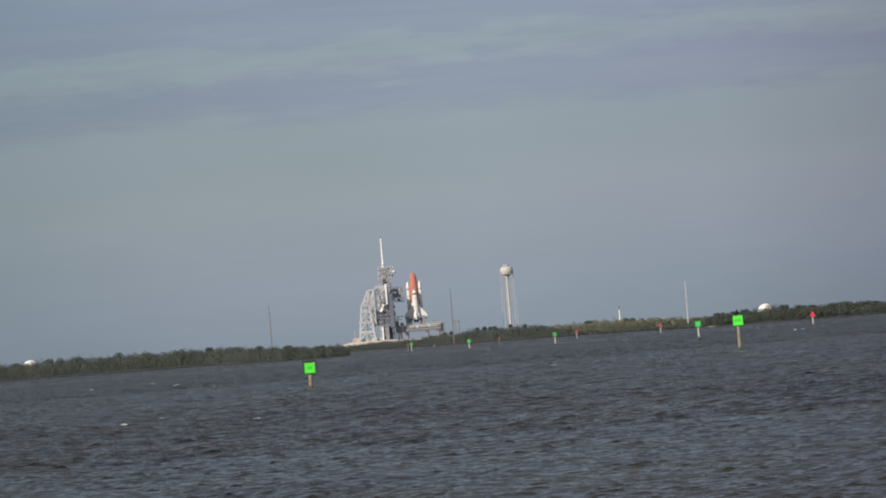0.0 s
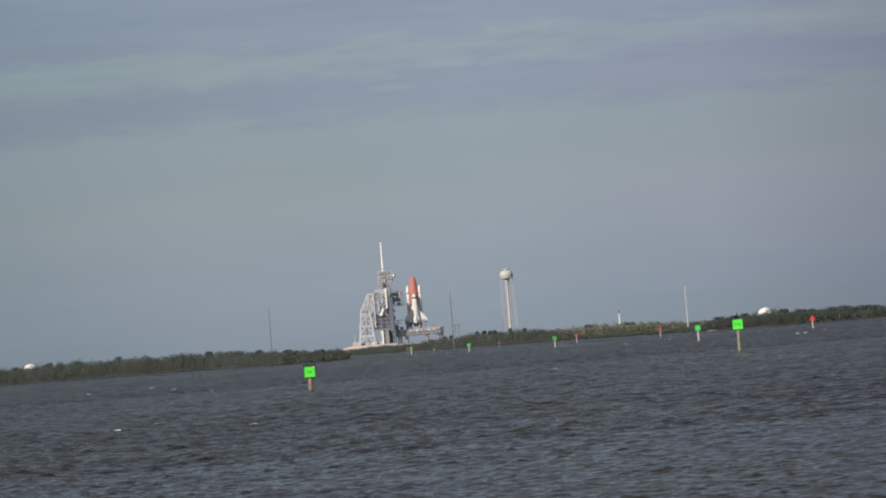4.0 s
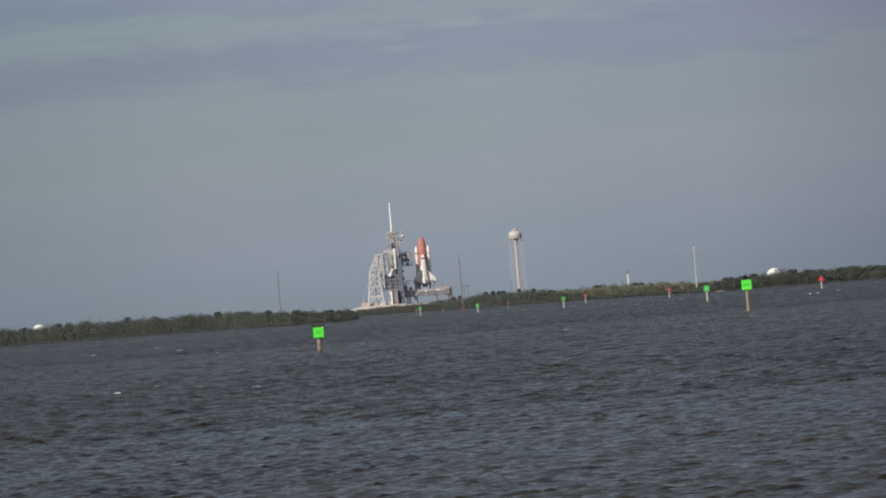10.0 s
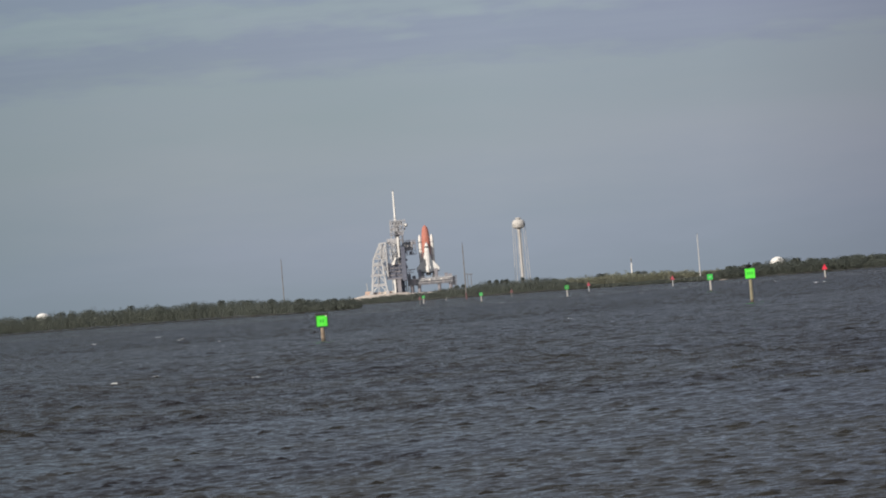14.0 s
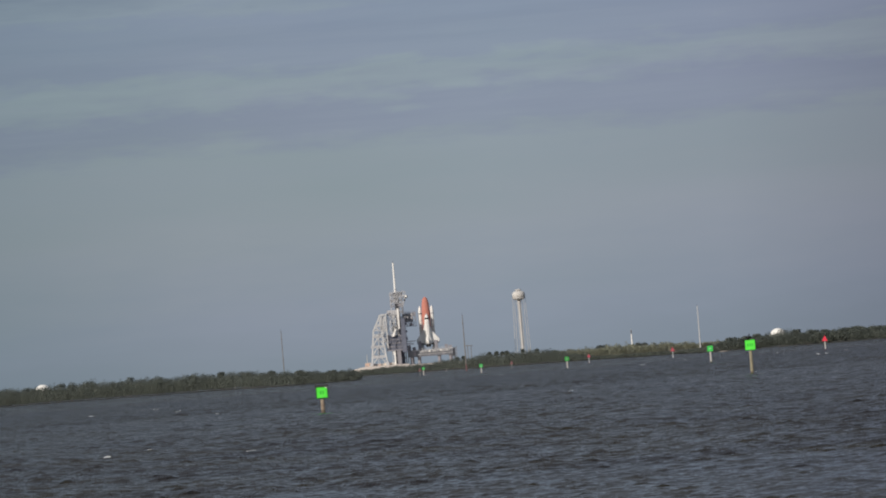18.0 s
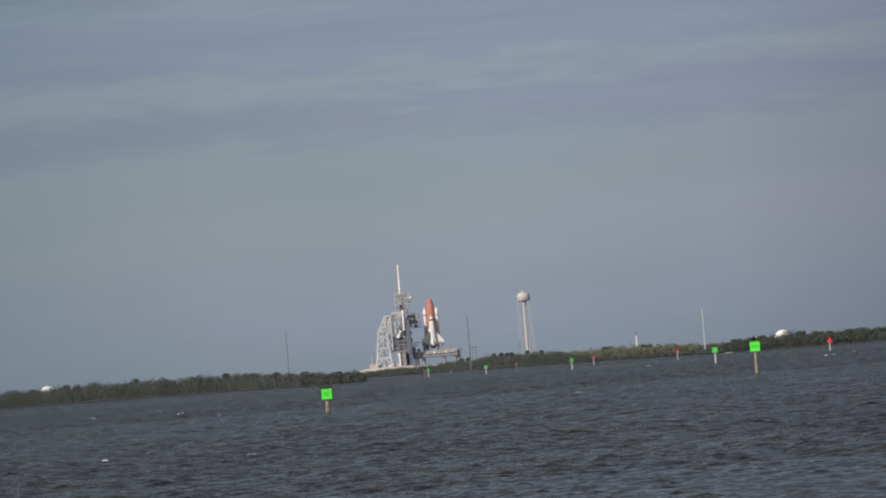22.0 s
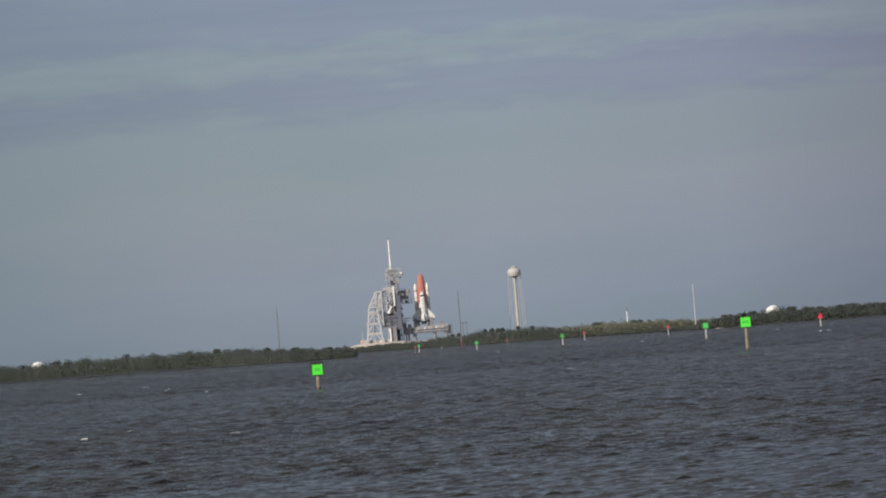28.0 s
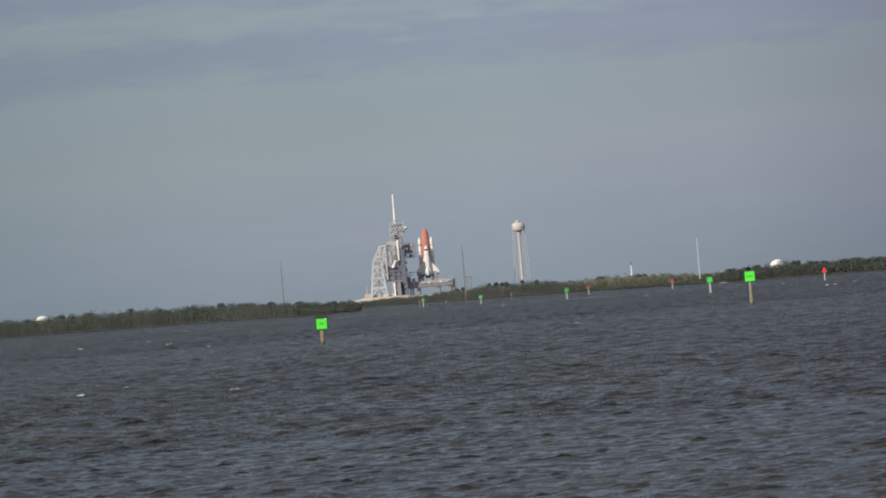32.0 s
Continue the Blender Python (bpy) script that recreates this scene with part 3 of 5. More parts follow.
def tree(place, high, wide, seed, label, palm=False):
    rng = np.random.default_rng(seed)
    top = thing("cabbage_palm" if palm else "mangrove_tree", place, label, "palm" if palm else "tree", "trees above the shore woods")
    bm = bmesh.new()
    lean = rng.uniform(-0.06, 0.06) * high
    add_tube(bm, (0, 0, -0.3), (lean * 0.4, 0, high * 0.45), 0.2, 0.15, 8)
    add_tube(bm, (lean * 0.4, 0, high * 0.45), (lean, 0, high * (0.93 if palm else 0.7)), 0.15, 0.09, 8)
    part("trunk", bm, BARK, top)
    if palm:
        out = []
        for k in range(22):
            a, e = rng.uniform(0, 6.28), rng.uniform(-0.7, 1.2)
            way = np.array((math.cos(a) * math.cos(e), math.sin(a) * math.cos(e), math.sin(e)))
            out.append(leaf_cloud(rng, np.array((lean, 0, high * 0.93)) + way * wide * 0.6, (wide * 0.35, wide * 0.35, wide * 0.3), 30, 0.24))
    else:
        out = []
        for k in range(5):
            a = rng.uniform(0, 6.28)
            end = Vector((lean + wide * 0.7 * math.cos(a), wide * 0.7 * math.sin(a), high * rng.uniform(0.62, 0.88)))
            part("limb", tube((lean * 0.8, 0, high * rng.uniform(0.4, 0.6)), end, 0.09, 0.03, 6), BARK, top)
            out.append(leaf_cloud(rng, end, (wide * 0.6, wide * 0.6, high * 0.15), 150, 0.17))
        out.append(leaf_cloud(rng, (lean, 0, high * 0.8), (wide * 0.7, wide * 0.7, high * 0.2), 240, 0.17))
    crown = leaf_mesh("crown", out, MANGROVE)
    crown.parent = top
    return top


for k, (u, v) in enumerate([(69.9, 15.4), (82.2, 15.0), (101, 14.0), (128.4, 16.2), (155, 14.2), (94, 13.6), (12, 11.8), (24, 11.6)]):
    d = shore_right(u) + 30
    p = spot(u, 0, d)
    tree((p.x, p.y, 0.5), EYE.z + (v - 1.8) / F * d - 0.5, 1.2 + 0.2 * (k % 3), 40 + k, "round-headed cabbage palm above the far mangroves", True)
for k, (u, v, d) in enumerate([(186, 10.5, 2190), (262, 12.6, 2190), (274, 12.9, 2190), (334, 11.8, 2180), (344, 11.4, 2180)]):
    p = spot(u, 0, d)
    tree((p.x, p.y, 0.6), EYE.z + v / F * d - 0.6, 2.0 + 0.4 * (k % 2), 50 + k, "dark green tree among the olive scrub")
rng = np.random.default_rng(78)
for k, u in enumerate([-780, -752, -693, -672, -640, -566, -520, -455, -404, -352, -318, -262, -215]):
    d = shore_left(u) + 12
    tree((u / F * d, d, 0.4), EYE.z + (tops_left(u) + rng.uniform(-2.0, 0.3)) / F * d - 0.4, rng.uniform(1.7, 3.0), 60 + k, "dark green mangrove tree rising above the thicket")
for k, u in enumerate([496, 524, 545, 612, 640, 668, 700, 724, 750, 772]):
    d = shore_right(u) + 12
    tree((u / F * d, d, 0.4), EYE.z + (tops_right(u) + rng.uniform(-1.6, 0.4)) / F * d - 0.4, rng.uniform(1.5, 2.6), 80 + k, "dark green mangrove tree rising above the thicket")


# ---- channel markers in the water ----
def figure_bars(board, n, y, ink):
    for k in range(n):
        part("figure_bar", box_mesh(((k - (n - 1) / 2) * 0.2, y, 0), (0.085, 0.006, 0.24), 0.002), ink, board)


def green_marker(u, d, centre, size, post, figures, label, cap=False, paint=None, pole=None):
    p = spot(u, 0, d)
    top = thing("channel_marker", (p.x, p.y, 0), label, "marker", "channel markers in the lagoon", turn=-math.degrees(math.atan(u / F)))
    pile = part("post", lathe([(post, -1.5), (post, 0.1), (post * 0.96, centre * 0.5), (post * 0.9, centre + size * 0.42), (post * 0.7, centre + size * 0.46)], 14), pole or WOOD, top, smooth=False)
    part("wet_band", lathe([(post * 1.02, -0.3), (post * 1.015, 0.22)], 14), BARK, pile, "dark wet foot")
    board = part("board", box_mesh((0, 0, 0), (size, 0.04, size), 0.008), paint or GREEN, top, "fluorescent green square board")
    board.location = (0, -post - 0.05, centre)
    e = 0.08 if cap else 0.04
    for name, c, s in (("rim", (0, -0.002, size / 2 + e / 2), (size + 2 * e, 0.05, e)), ("rim", (0, -0.002, -size / 2 - e / 2), (size + 2 * e, 0.05, e)),
                       ("rim", (-size / 2 - e / 2, -0.002, 0), (e, 0.05, size)), ("rim", (size / 2 + e / 2, -0.002, 0), (e, 0.05, size))):
        part(name, box_mesh(c, s, 0.006), EDGEGREEN, board)
    if cap:
        part("cap_rail", box_mesh((0, 0.0, size / 2 + 0.13), (size + 0.2, 0.14, 0.2), 0.01), BLACK, board, "dark rail along the top edge")
        part("corner_reflector", box_mesh((size / 2 - 0.06, -0.035, size / 2 - 0.05), (0.11, 0.04, 0.09), 0.01), WHITE, board, "small white reflector")
    if figures:
        figure_bars(board, figures, -0.024, PALEFIGURE if paint else DARKGREEN)
    for s in (-1, 1):
        part("bolt", tube((0, -0.03, s * size * 0.3), (0, -0.022, s * size * 0.3), 0.025, seg=8), STEEL, board)
    return top


def red_marker(u, d, centre, size, label, paint=None, pole=None):
    p = spot(u, 0, d)
    top = thing("channel_marker", (p.x, p.y, 0), label, "marker", "channel markers in the lagoon", turn=-math.degrees(math.atan(u / F)))
    part("post", lathe([(0.15, -1.5), (0.13, 0.2), (0.13, centre), (0.1, centre + 0.3)], 12), pole or WHITE, top, "pale post")
    bm = bmesh.new()
    h = size * 0.58
    front = [bm.verts.new(c) for c in ((-h, -0.2, -h * 0.9), (h, -0.2, -h * 0.9), (h * 0.12, -0.2, h), (-h * 0.12, -0.2, h))]
    bm.faces.new(front)
    r = bmesh.ops.extrude_face_region(bm, geom=bm.faces[:])
    bmesh.ops.translate(bm, verts=[e for e in r["geom"] if isinstance(e, bmesh.types.BMVert)], vec=(0, 0.04, 0))
    board = part("board", bm, paint or RED, top, "fluorescent red triangular board")
    board.location.z = centre
    part("rim", box_mesh((0, -0.2, -h * 0.9 - 0.03), (2 * h + 0.06, 0.05, 0.05), 0.006), BLACK, board)
    return top


green_marker(-230.4, 342, 1.64, 0.85, 0.17, 2, "square green channel marker on a short brown wooden pile", True, pole=PILE)
green_marker(531.4, 385, 2.62, 0.90, 0.15, 3, "square green channel marker on a wooden pile, a bird on top")
green_marker(460.3, 660, 2.23, 0.86, 0.14, 2, "square dull green channel marker on a pale pile", paint=MIDGREEN, pole=TANKGREY)
green_marker(206.3, 910, 2.18, 0.88, 0.14, 2, "square dull green channel marker on a thin pale pile", paint=DIMGREEN, pole=TANKGREY)
green_marker(54.0, 1100, 2.02, 0.84, 0.15, 1, "small haze-dulled green channel marker on a pale pile", paint=HAZYGREEN, pole=TANKGREY)
green_marker(-48.0, 1320, 2.35, 0.80, 0.15, 1, "small haze-dulled green channel marker on a pale pile", paint=HAZYGREEN, pole=TANKGREY)
red_marker(663.8, 850, 2.12, 0.95, "triangular red channel marker on a pale post", pole=TANKGREY)
red_marker(393.9, 1100, 2.22, 0.95, "triangular haze-dulled red channel marker on a grey post", HAZYRED, STEEL)
red_marker(245.3, 1240, 2.25, 0.9, "small haze-dulled red channel marker on a grey post", HAZYRED, STEEL)
red_marker(108.2, 1300, 2.05, 0.9, "small haze-dulled red channel marker on a dull post", DIMRED, POLE)
red_marker(-54.5, 1330, 2.1, 0.9, "small haze-dulled red channel marker on a dull post", DIMRED, POLE)


def leaning_stake():
    p = spot(-8.6, 0, 1690)
    top = thing("leaning_stake", (p.x, p.y, 0), "short pale stake leaning over in the shallows", "stake")
    part("post", tube((-0.35, 0, -0.8), (0.36, 0, 1.35), 0.13, 0.10, 10), TANKGREY, top)
    part("wet_band", tube((-0.22, 0, -0.4), (-0.02, 0, 0.2), 0.135, 0.133, 10), BARK, top, "dark wet foot")


leaning_stake()


def sand_bank():
    """A small pale bank at the foot of the mangroves."""
    n, verts = 14, []
    d = shore_right(484) - 3
    for k, (oy, up) in enumerate(((-2.2, -0.1), (-1.2, 0.16), (0.0, 0.34), (1.6, 0.30), (3.0, -0.05))):
        for i in range(n):
            a = i / (n - 1)
            verts.append((484 / F * d + (a - 0.5) * 3.4, d + oy + 0.25 * math.sin(7 * a + k), up * math.sin(math.pi * a) ** 0.6 + 0.03 * math.sin(11 * a + 2 * k) - 0.06))
    i = np.arange(5 * n).reshape(5, n)
    f = np.stack([i[:-1, :-1], i[:-1, 1:], i[1:, 1:], i[1:, :-1]], -1).reshape(-1, 4)
    tagged(mesh_of("sand_bank", np.array(verts), f, SAND, True), "small pale sand bank at the foot of the mangroves", "ground", "", "structure")


sand_bank()


def bird(place, turn):
    """A cormorant at rest on a board's top edge, its wings held off its body."""
    top = thing("perched_bird", place, "black water bird perched on a channel marker", "bird", turn=turn)
    part("body", lathe([(0.05, 0.03), (0.15, 0.09), (0.19, 0.18), (0.165, 0.27), (0.09, 0.35), (0.05, 0.40)], 12), FEATHER, top, smooth=True)
    part("neck", tube((0, 0, 0.37), (0.05, 0, 0.47), 0.045, 0.034, 8), FEATHER, top)
    bm = bmesh.new()
    bmesh.ops.create_icosphere(bm, subdivisions=2, radius=0.052, matrix=Matrix.Translation((0.07, 0, 0.49)))
    head = part("head", bm, FEATHER, top, smooth=True)
    part("bill", tube((0.11, 0, 0.49), (0.19, 0, 0.475), 0.015, 0.006, 6), BARK, head)
    part("tail", box_mesh((-0.10, 0, 0.05), (0.06, 0.09, 0.24), 0.012, Euler((0, 0.6, 0)).to_matrix()), FEATHER, top)
    for s in (-1, 1):
        part("wing", plate([(s * 0.08, 0.34), (s * 0.24, 0.30), (s * 0.27, 0.20), (s * 0.20, 0.12), (s * 0.09, 0.12)], -0.03, 0.03), FEATHER, top)
        part("foot", box_mesh((0.02, s * 0.045, 0.035), (0.08, 0.04, 0.07), 0.008), BARK, top)


BIRD = (531.4, 385)


# ---- the launch pad, far behind the shore ----
D = 4440.0
K = D / F


def px(u, v=0.0):
    """Metres aside and up at the pad's distance."""
    return u * K, EYE.z + v * K


def mound():
    """The raised concrete apron with its sloping sides."""
    xs = [px(u)[0] for u in (-200, -166, -150, -74, -70, 22, 70)]
    tops = (0.8, 5.6, 7.2, 7.2, 5.8, 5.8, 0.8)
    ys = (D - 75, D - 48, D + 60, D + 95)
    verts = [(x, y, 0.8 if k in (0, 3) else t) for k, y in enumerate(ys) for x, t in zip(xs, tops)]
    i = np.arange(len(verts)).reshape(4, 7)
    f = np.stack([i[:-1, :-1], i[:-1, 1:], i[1:, 1:], i[1:, :-1]], -1).reshape(-1, 4)
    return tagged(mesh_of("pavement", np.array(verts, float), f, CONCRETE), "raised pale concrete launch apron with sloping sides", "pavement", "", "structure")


mound()
PAD, LOW_PAD = 7.2, 5.8


def truss_face(top, corners, levels, w, material, name="brace"):
    """X braces and ring beams between two leaning posts; corners: functions from height to place."""
    for k, (z0, z1) in enumerate(zip(levels, levels[1:])):
        a0, b0, a1, b1 = corners[0](z0), corners[1](z0), corners[0](z1), corners[1](z1)
        beam("girder", a1, b1, w * 1.1, material, top)
        beam(name, a0, b1, w * 0.75, material, top)
        beam(name, b0, a1, w * 0.75, material, top)


def straight(p, q):
    p, q = Vector(p), Vector(q)
    return lambda z: p + (q - p) * ((z - p.z) / (q.z - p.z))


def railing(top, x0, x1, y0, y1, z):
    for a, b in (((x0, y0), (x1, y0)), ((x1, y0), (x1, y1)), ((x1, y1), (x0, y1)), ((x0, y1), (x0, y0))):
        beam("handrail", (*a, z + 1.1), (*b, z + 1.1), 0.14, STEEL, top)


def launch_tower():
    x = px(-86.3)[0]
    top = thing("launch_tower", (x, D, PAD), "tall grey steel launch tower with a white lightning mast", "tower")
    h = 6.0
    levels = [i * 6.1 for i in range(13)]
    for sx in (-1, 1):
        for sy in (-1, 1):
            beam("column", (sx * h, sy * h, 0), (sx * h, sy * h, 75.4), 0.9, STEEL, top)
    for sx, sy, tx, ty in ((-1, -1, 1, -1), (-1, -1, -1, 1), (1, -1, 1, 1), (-1, 1, 1, 1)):
        truss_face(top, (straight((sx * h, sy * h, 0), (sx * h, sy * h, 76)), straight((tx * h, ty * h, 0), (tx * h, ty * h, 76))), levels, 0.5, STEEL)
    for z in levels[1:]:
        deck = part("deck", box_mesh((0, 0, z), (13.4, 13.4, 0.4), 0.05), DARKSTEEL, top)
        railing(top, -6.7, 6.7, -6.7, 6.7, z)
    part("base_house", box_mesh((-0.2, -2.5, 7.2), (9.4, 8.0, 14.4), 0.12), CLAD, top, "blue-grey clad base")
    part("elevator_shaft", box_mesh((0.5, 1, 37), (4.6, 5, 74), 0.1), DARKSTEEL, top)
    for i, (cx, cy, cz, sx, sz) in enumerate(((-3.6, -4, 9, 4, 3.4), (3.2, -4.4, 14.6, 4.6, 3.2), (-3.2, -4, 27, 5, 3.4), (-3, -4.4, 39.4, 5, 3.2), (-3.4, -4, 51.5, 4.4, 3.6), (3.9, -4.2, 27.2, 3.6, 3.3))):
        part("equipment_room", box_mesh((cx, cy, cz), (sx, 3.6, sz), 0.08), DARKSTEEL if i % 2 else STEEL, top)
    part("cable_riser", box_mesh((6.0, -6.9, 47), (1.9, 1.2, 26), 0.1), DECKGREY, top, "dark cable riser")
    # the wider head of the tower, drawn out to one side
    for sy in (-1, 1):
        beam("corbel", (6, sy * 6, 59), (9.6, sy * 7, 70), 0.7, STEEL, top)
        beam("corbel", (-6, sy * 6, 59), (-5.7, sy * 7, 66), 0.7, STEEL, top)
        beam("head_post", (9.6, sy * 7, 69), (9.9, sy * 7, 75.8), 0.6, STEEL, top)
        beam("head_post", (-5.7, sy * 7, 63), (-5.7, sy * 7, 76.4), 0.6, STEEL, top)
    for z, x1 in ((64, 7.4), (70, 9.4), (75.6, 10.0)):
        part("head_deck", box_mesh(((x1 - 5.9) / 2, 0, z), (x1 + 5.9, 14.4, 0.5), 0.05), STEEL, top)
        railing(top, -5.9, x1, -7.2, 7.2, z)
    for i in range(5):
        a = -5.7 + i * 3.0
        beam("head_brace", (a, -7.1, 70), (a + 3.0, -7.1, 75.6), 0.45, STEEL, top)
        beam("head_brace", (a + 3.0, -7.1, 70), (a, -7.1, 75.6), 0.40, STEEL, top)
        if i < 4:
            beam("head_brace", (a, -7.1, 64), (a + 3.0, -7.1, 70), 0.45, STEEL, top)
    part("machine_house", box_mesh((1.0, -1.5, 72.9), (8.5, 8.6, 4.2), 0.15), STEEL, top)
    part("machine_house", box_mesh((-1.5, -4.3, 67.0), (6.0, 4.6, 3.8), 0.15), STEEL, top)
    part("machine_house", box_mesh((3.6, -4.6, 62.2), (4.0, 4.2, 2.6), 0.15), DARKSTEEL, top)
    boom = part("crane_boom", box_mesh((8.6, -6.6, 71.6), (5.0, 1.1, 1.1), 0.1), STEEL, top)
    part("drum", tube((10.6, -8.0, 70.4), (10.6, -5.6, 70.4), 1.7, seg=18), BLACK, boom, "dark round cable drum")
    part("drum_cap", tube((10.3, -8.4, 70.9), (10.3, -8.0, 70.9), 1.2, seg=18), WHITE, boom)
    part("drum", tube((8.8, -8.0, 66.6), (8.8, -6.4, 66.6), 1.0, seg=14), BLACK, boom, "dark round cable drum")
    for i in range(4):
        beam("hoist_cable", (8.2 + i * 0.7, -6.6, 71.2), (7.8 + i * 0.4, -6.6, 66), 0.16, DARKSTEEL, top)
    # lightning mast
    mast = part("lightning_mast", lathe([(1.5, 75.8), (1.3, 78), (1.2, 78.6), (1.0, 79.4), (0.92, 92), (0.78, 105.8), (0.66, 107.0)], 16, (-0.4, 0, 0)), WHITE, top, "white tapered lightning mast", True)
    part("mast_tip", lathe([(0.3, 107.0), (0.3, 108.0), (0.05, 108.8)], 8, (-0.4, 0, 0)), BLACK, mast)
    part("mast_collar", lathe([(1.7, 78.2), (1.7, 79.0), (1.3, 79.3)], 16, (-0.4, 0, 0)), STEEL, mast)
    # access arms towards the shuttle
    for z0, z1, x1, material in ((39.0, 53.8, 19.0, DARKSTEEL),):
        for z in (z0, (z0 + z1) / 2, z1):
            part("arm_floor", box_mesh(((6 + x1) / 2, 3.6, z), (x1 - 6, 5.5, 0.5), 0.05), material, top)
            beam("handrail", (6, 0.9, z + 1.2), (x1, 0.9, z + 1.2), 0.16, DARKSTEEL, top)
        n = 4
        for i in range(n + 1):
            a = 6 + (x1 - 6) * i / n
            for y in (1.0, 6.2):
                beam("arm_post", (a, y, z0), (a, y, z1), 0.45, DARKSTEEL, top)
                if i < n:
                    b = 6 + (x1 - 6) * (i + 1) / n
                    beam("arm_brace", (a, y, z0), (b, y, (z0 + z1) / 2), 0.35, DECKGREY, top)
                    beam("arm_brace", (b, y, (z0 + z1) / 2), (a, y, z1), 0.35, DECKGREY, top)
        part("arm_wall", box_mesh(((6.4 + x1 - 3) / 2, 3.6, z0 + 9.0), (x1 - 9.6, 4.2, 9.2), 0.1), STEEL, top, "grey panelled wall of the access arm")
        part("white_room", box_mesh((x1 - 1.8, 3.6, z1 - 2.6), (3.6, 5, 3.4), 0.12), DARKSTEEL, top)
        part("white_room", box_mesh((x1 - 5.6, 3.6, z0 + 1.9), (3.2, 4.6, 3.0), 0.12), DARKSTEEL, top)
    for z, x1 in ((23.2, 17), (20.3, 15)):
        beam("vent_arm", (6, -2, z), (x1, -2, z), 0.8, STEEL, top)
        beam("vent_strut", (6, -2, z - 3), (x1 - 3, -2, z), 0.4, STEEL, top)
    for xx, w in ((8.2, 0.9), (10.8, 0.9), (13.4, 1.4)):
        beam("cable_riser", (xx, -5, -0.2), (xx, -5, 16.5 - xx * 0.25), w, WHITE if w < 1 else DARKSTEEL, top)
    return top


launch_tower()


def service_structure():
    """The big swung-back service gantry beside the tower: braced legs on one side, a clad room, open steelwork above."""
    ox = px(-110)[0]
    top = thing("service_gantry", (ox, D - 22, PAD), "pale grey braced steel service gantry swung back", "gantry")

    def at(u, v, y):
        return Vector((px(u)[0] - ox, y, px(u, v)[1] - PAD))
    # leaning legs, two frames deep
    for y in (-9.0, 3.0):
        lo_l, mid_l, hi_l = at(-137.5, 6, y), at(-130.2, 69, y), at(-116.5, 95.5, y)
        lo_r, mid_r, hi_r = at(-109, 6, y), at(-115.5, 62, y), at(-107, 96, y)
        w = 1.2
        for a, b in ((lo_l, mid_l), (mid_l, hi_l), (lo_r, mid_r)):
            beam("leg", a, b, w, GANTRY, top)
        beam("chord", hi_l, hi_r, w, GANTRY, top)
        fl, fr = straight(lo_l, mid_l), straight(lo_r, mid_r)
        lv = [lo_l.z + 1, 10.5, 20.5, 29.5, mid_r.z]
        for z0, z1 in zip(lv, lv[1:]):
            beam("girder", fl(z1), fr(z1), 0.68, GANTRY, top)
            mid = (fl(z1) + fr(z1)) / 2
            beam("brace", fl(z0), mid, 0.66, GANTRY, top)
            beam("brace", fr(z0), mid, 0.66, GANTRY, top)
        for z0, z1 in zip(lv, lv[1:]):
            beam("lacing", (fl(z0) + fl(z1)) / 2, (fl(z0) * 0.5 + (fl(z1) + fr(z1)) * 0.25), 0.4, GANTRY, top)
            beam("lacing", (fr(z0) + fr(z1)) / 2, (fr(z0) * 0.5 + (fl(z1) + fr(z1)) * 0.25), 0.4, GANTRY, top)
            beam("lacing", (fl(z0) + fr(z0)) / 2, (fl(z1) + fr(z1)) / 2, 0.36, GANTRY, top)
        beam("girder", mid_l, at(-106, 69, y), 0.62, GANTRY, top)
        beam("brace", mid_r, hi_l, 0.62, GANTRY, top)
        beam("brace", mid_l, at(-113, 86, y), 0.62, GANTRY, top)
        beam("girder", at(-121.2, 86, y), at(-106, 86, y), 0.62, GANTRY, top)
        beam("brace", at(-119, 95, y), at(-106, 69, y), 0.62, GANTRY, top)
        beam("brace", at(-106, 95, y), at(-116, 70, y), 0.62, GANTRY, top)
        beam("brace", mid_r, at(-106, 80, y), 0.62, GANTRY, top)
        beam("leg", at(-106.5, 36, y), at(-106.5, 97, y), 0.95, GANTRY, top)
        beam("brace", mid_r, at(-106.5, 40, y), 0.62, GANTRY, top)
        beam("brace", at(-113, 48, y), at(-106.5, 58, y), 0.5, STEEL, top)
    for y in (-9.0, -3.0, 3.0):
        for v0, v1 in ((62, 73), (73, 84), (84, 95)):
            for u0, u1 in ((-119 + (84 - v0) * 0.05, -112.5), (-112.5, -106.5)):
                beam("brace", at(u0, v0, y), at(u1, v1, y), 0.6, GANTRY, top)
                beam("brace", at(u1, v0, y), at(u0, v1, y), 0.5, STEEL, top)
            beam("girder", at(-118.5, v1, y), at(-106, v1, y), 0.62, GANTRY, top)
        beam("post", at(-112.5, 60, y), at(-112.5, 97, y), 0.5, STEEL, top)
    for y in (-6.0, 0.0):
        for v0, v1 in ((38, 50), (50, 62)):
            for u0, u1 in ((-115.5, -110.5), (-110.5, -105.0)):
                beam("lacing", at(u0, v0, y), at(u1, v1, y), 0.4, STEEL, top)
                beam("lacing", at(u1, v0, y), at(u0, v1, y), 0.4, STEEL, top)
            beam("girder", at(-115.5, v1, y), at(-105, v1, y), 0.45, STEEL, top)
        beam("hanger", at(-112.5, 88, y), at(-101.5, 44, y), 0.6, STEEL, top)
        beam("hanger", at(-119.0, 93, y), at(-108.0, 40, y), 0.5, STEEL, top)
        beam("roof_chord", at(-118.5, 94.8, y), at(-99.0, 98.0, y), 0.9, STEEL, top)
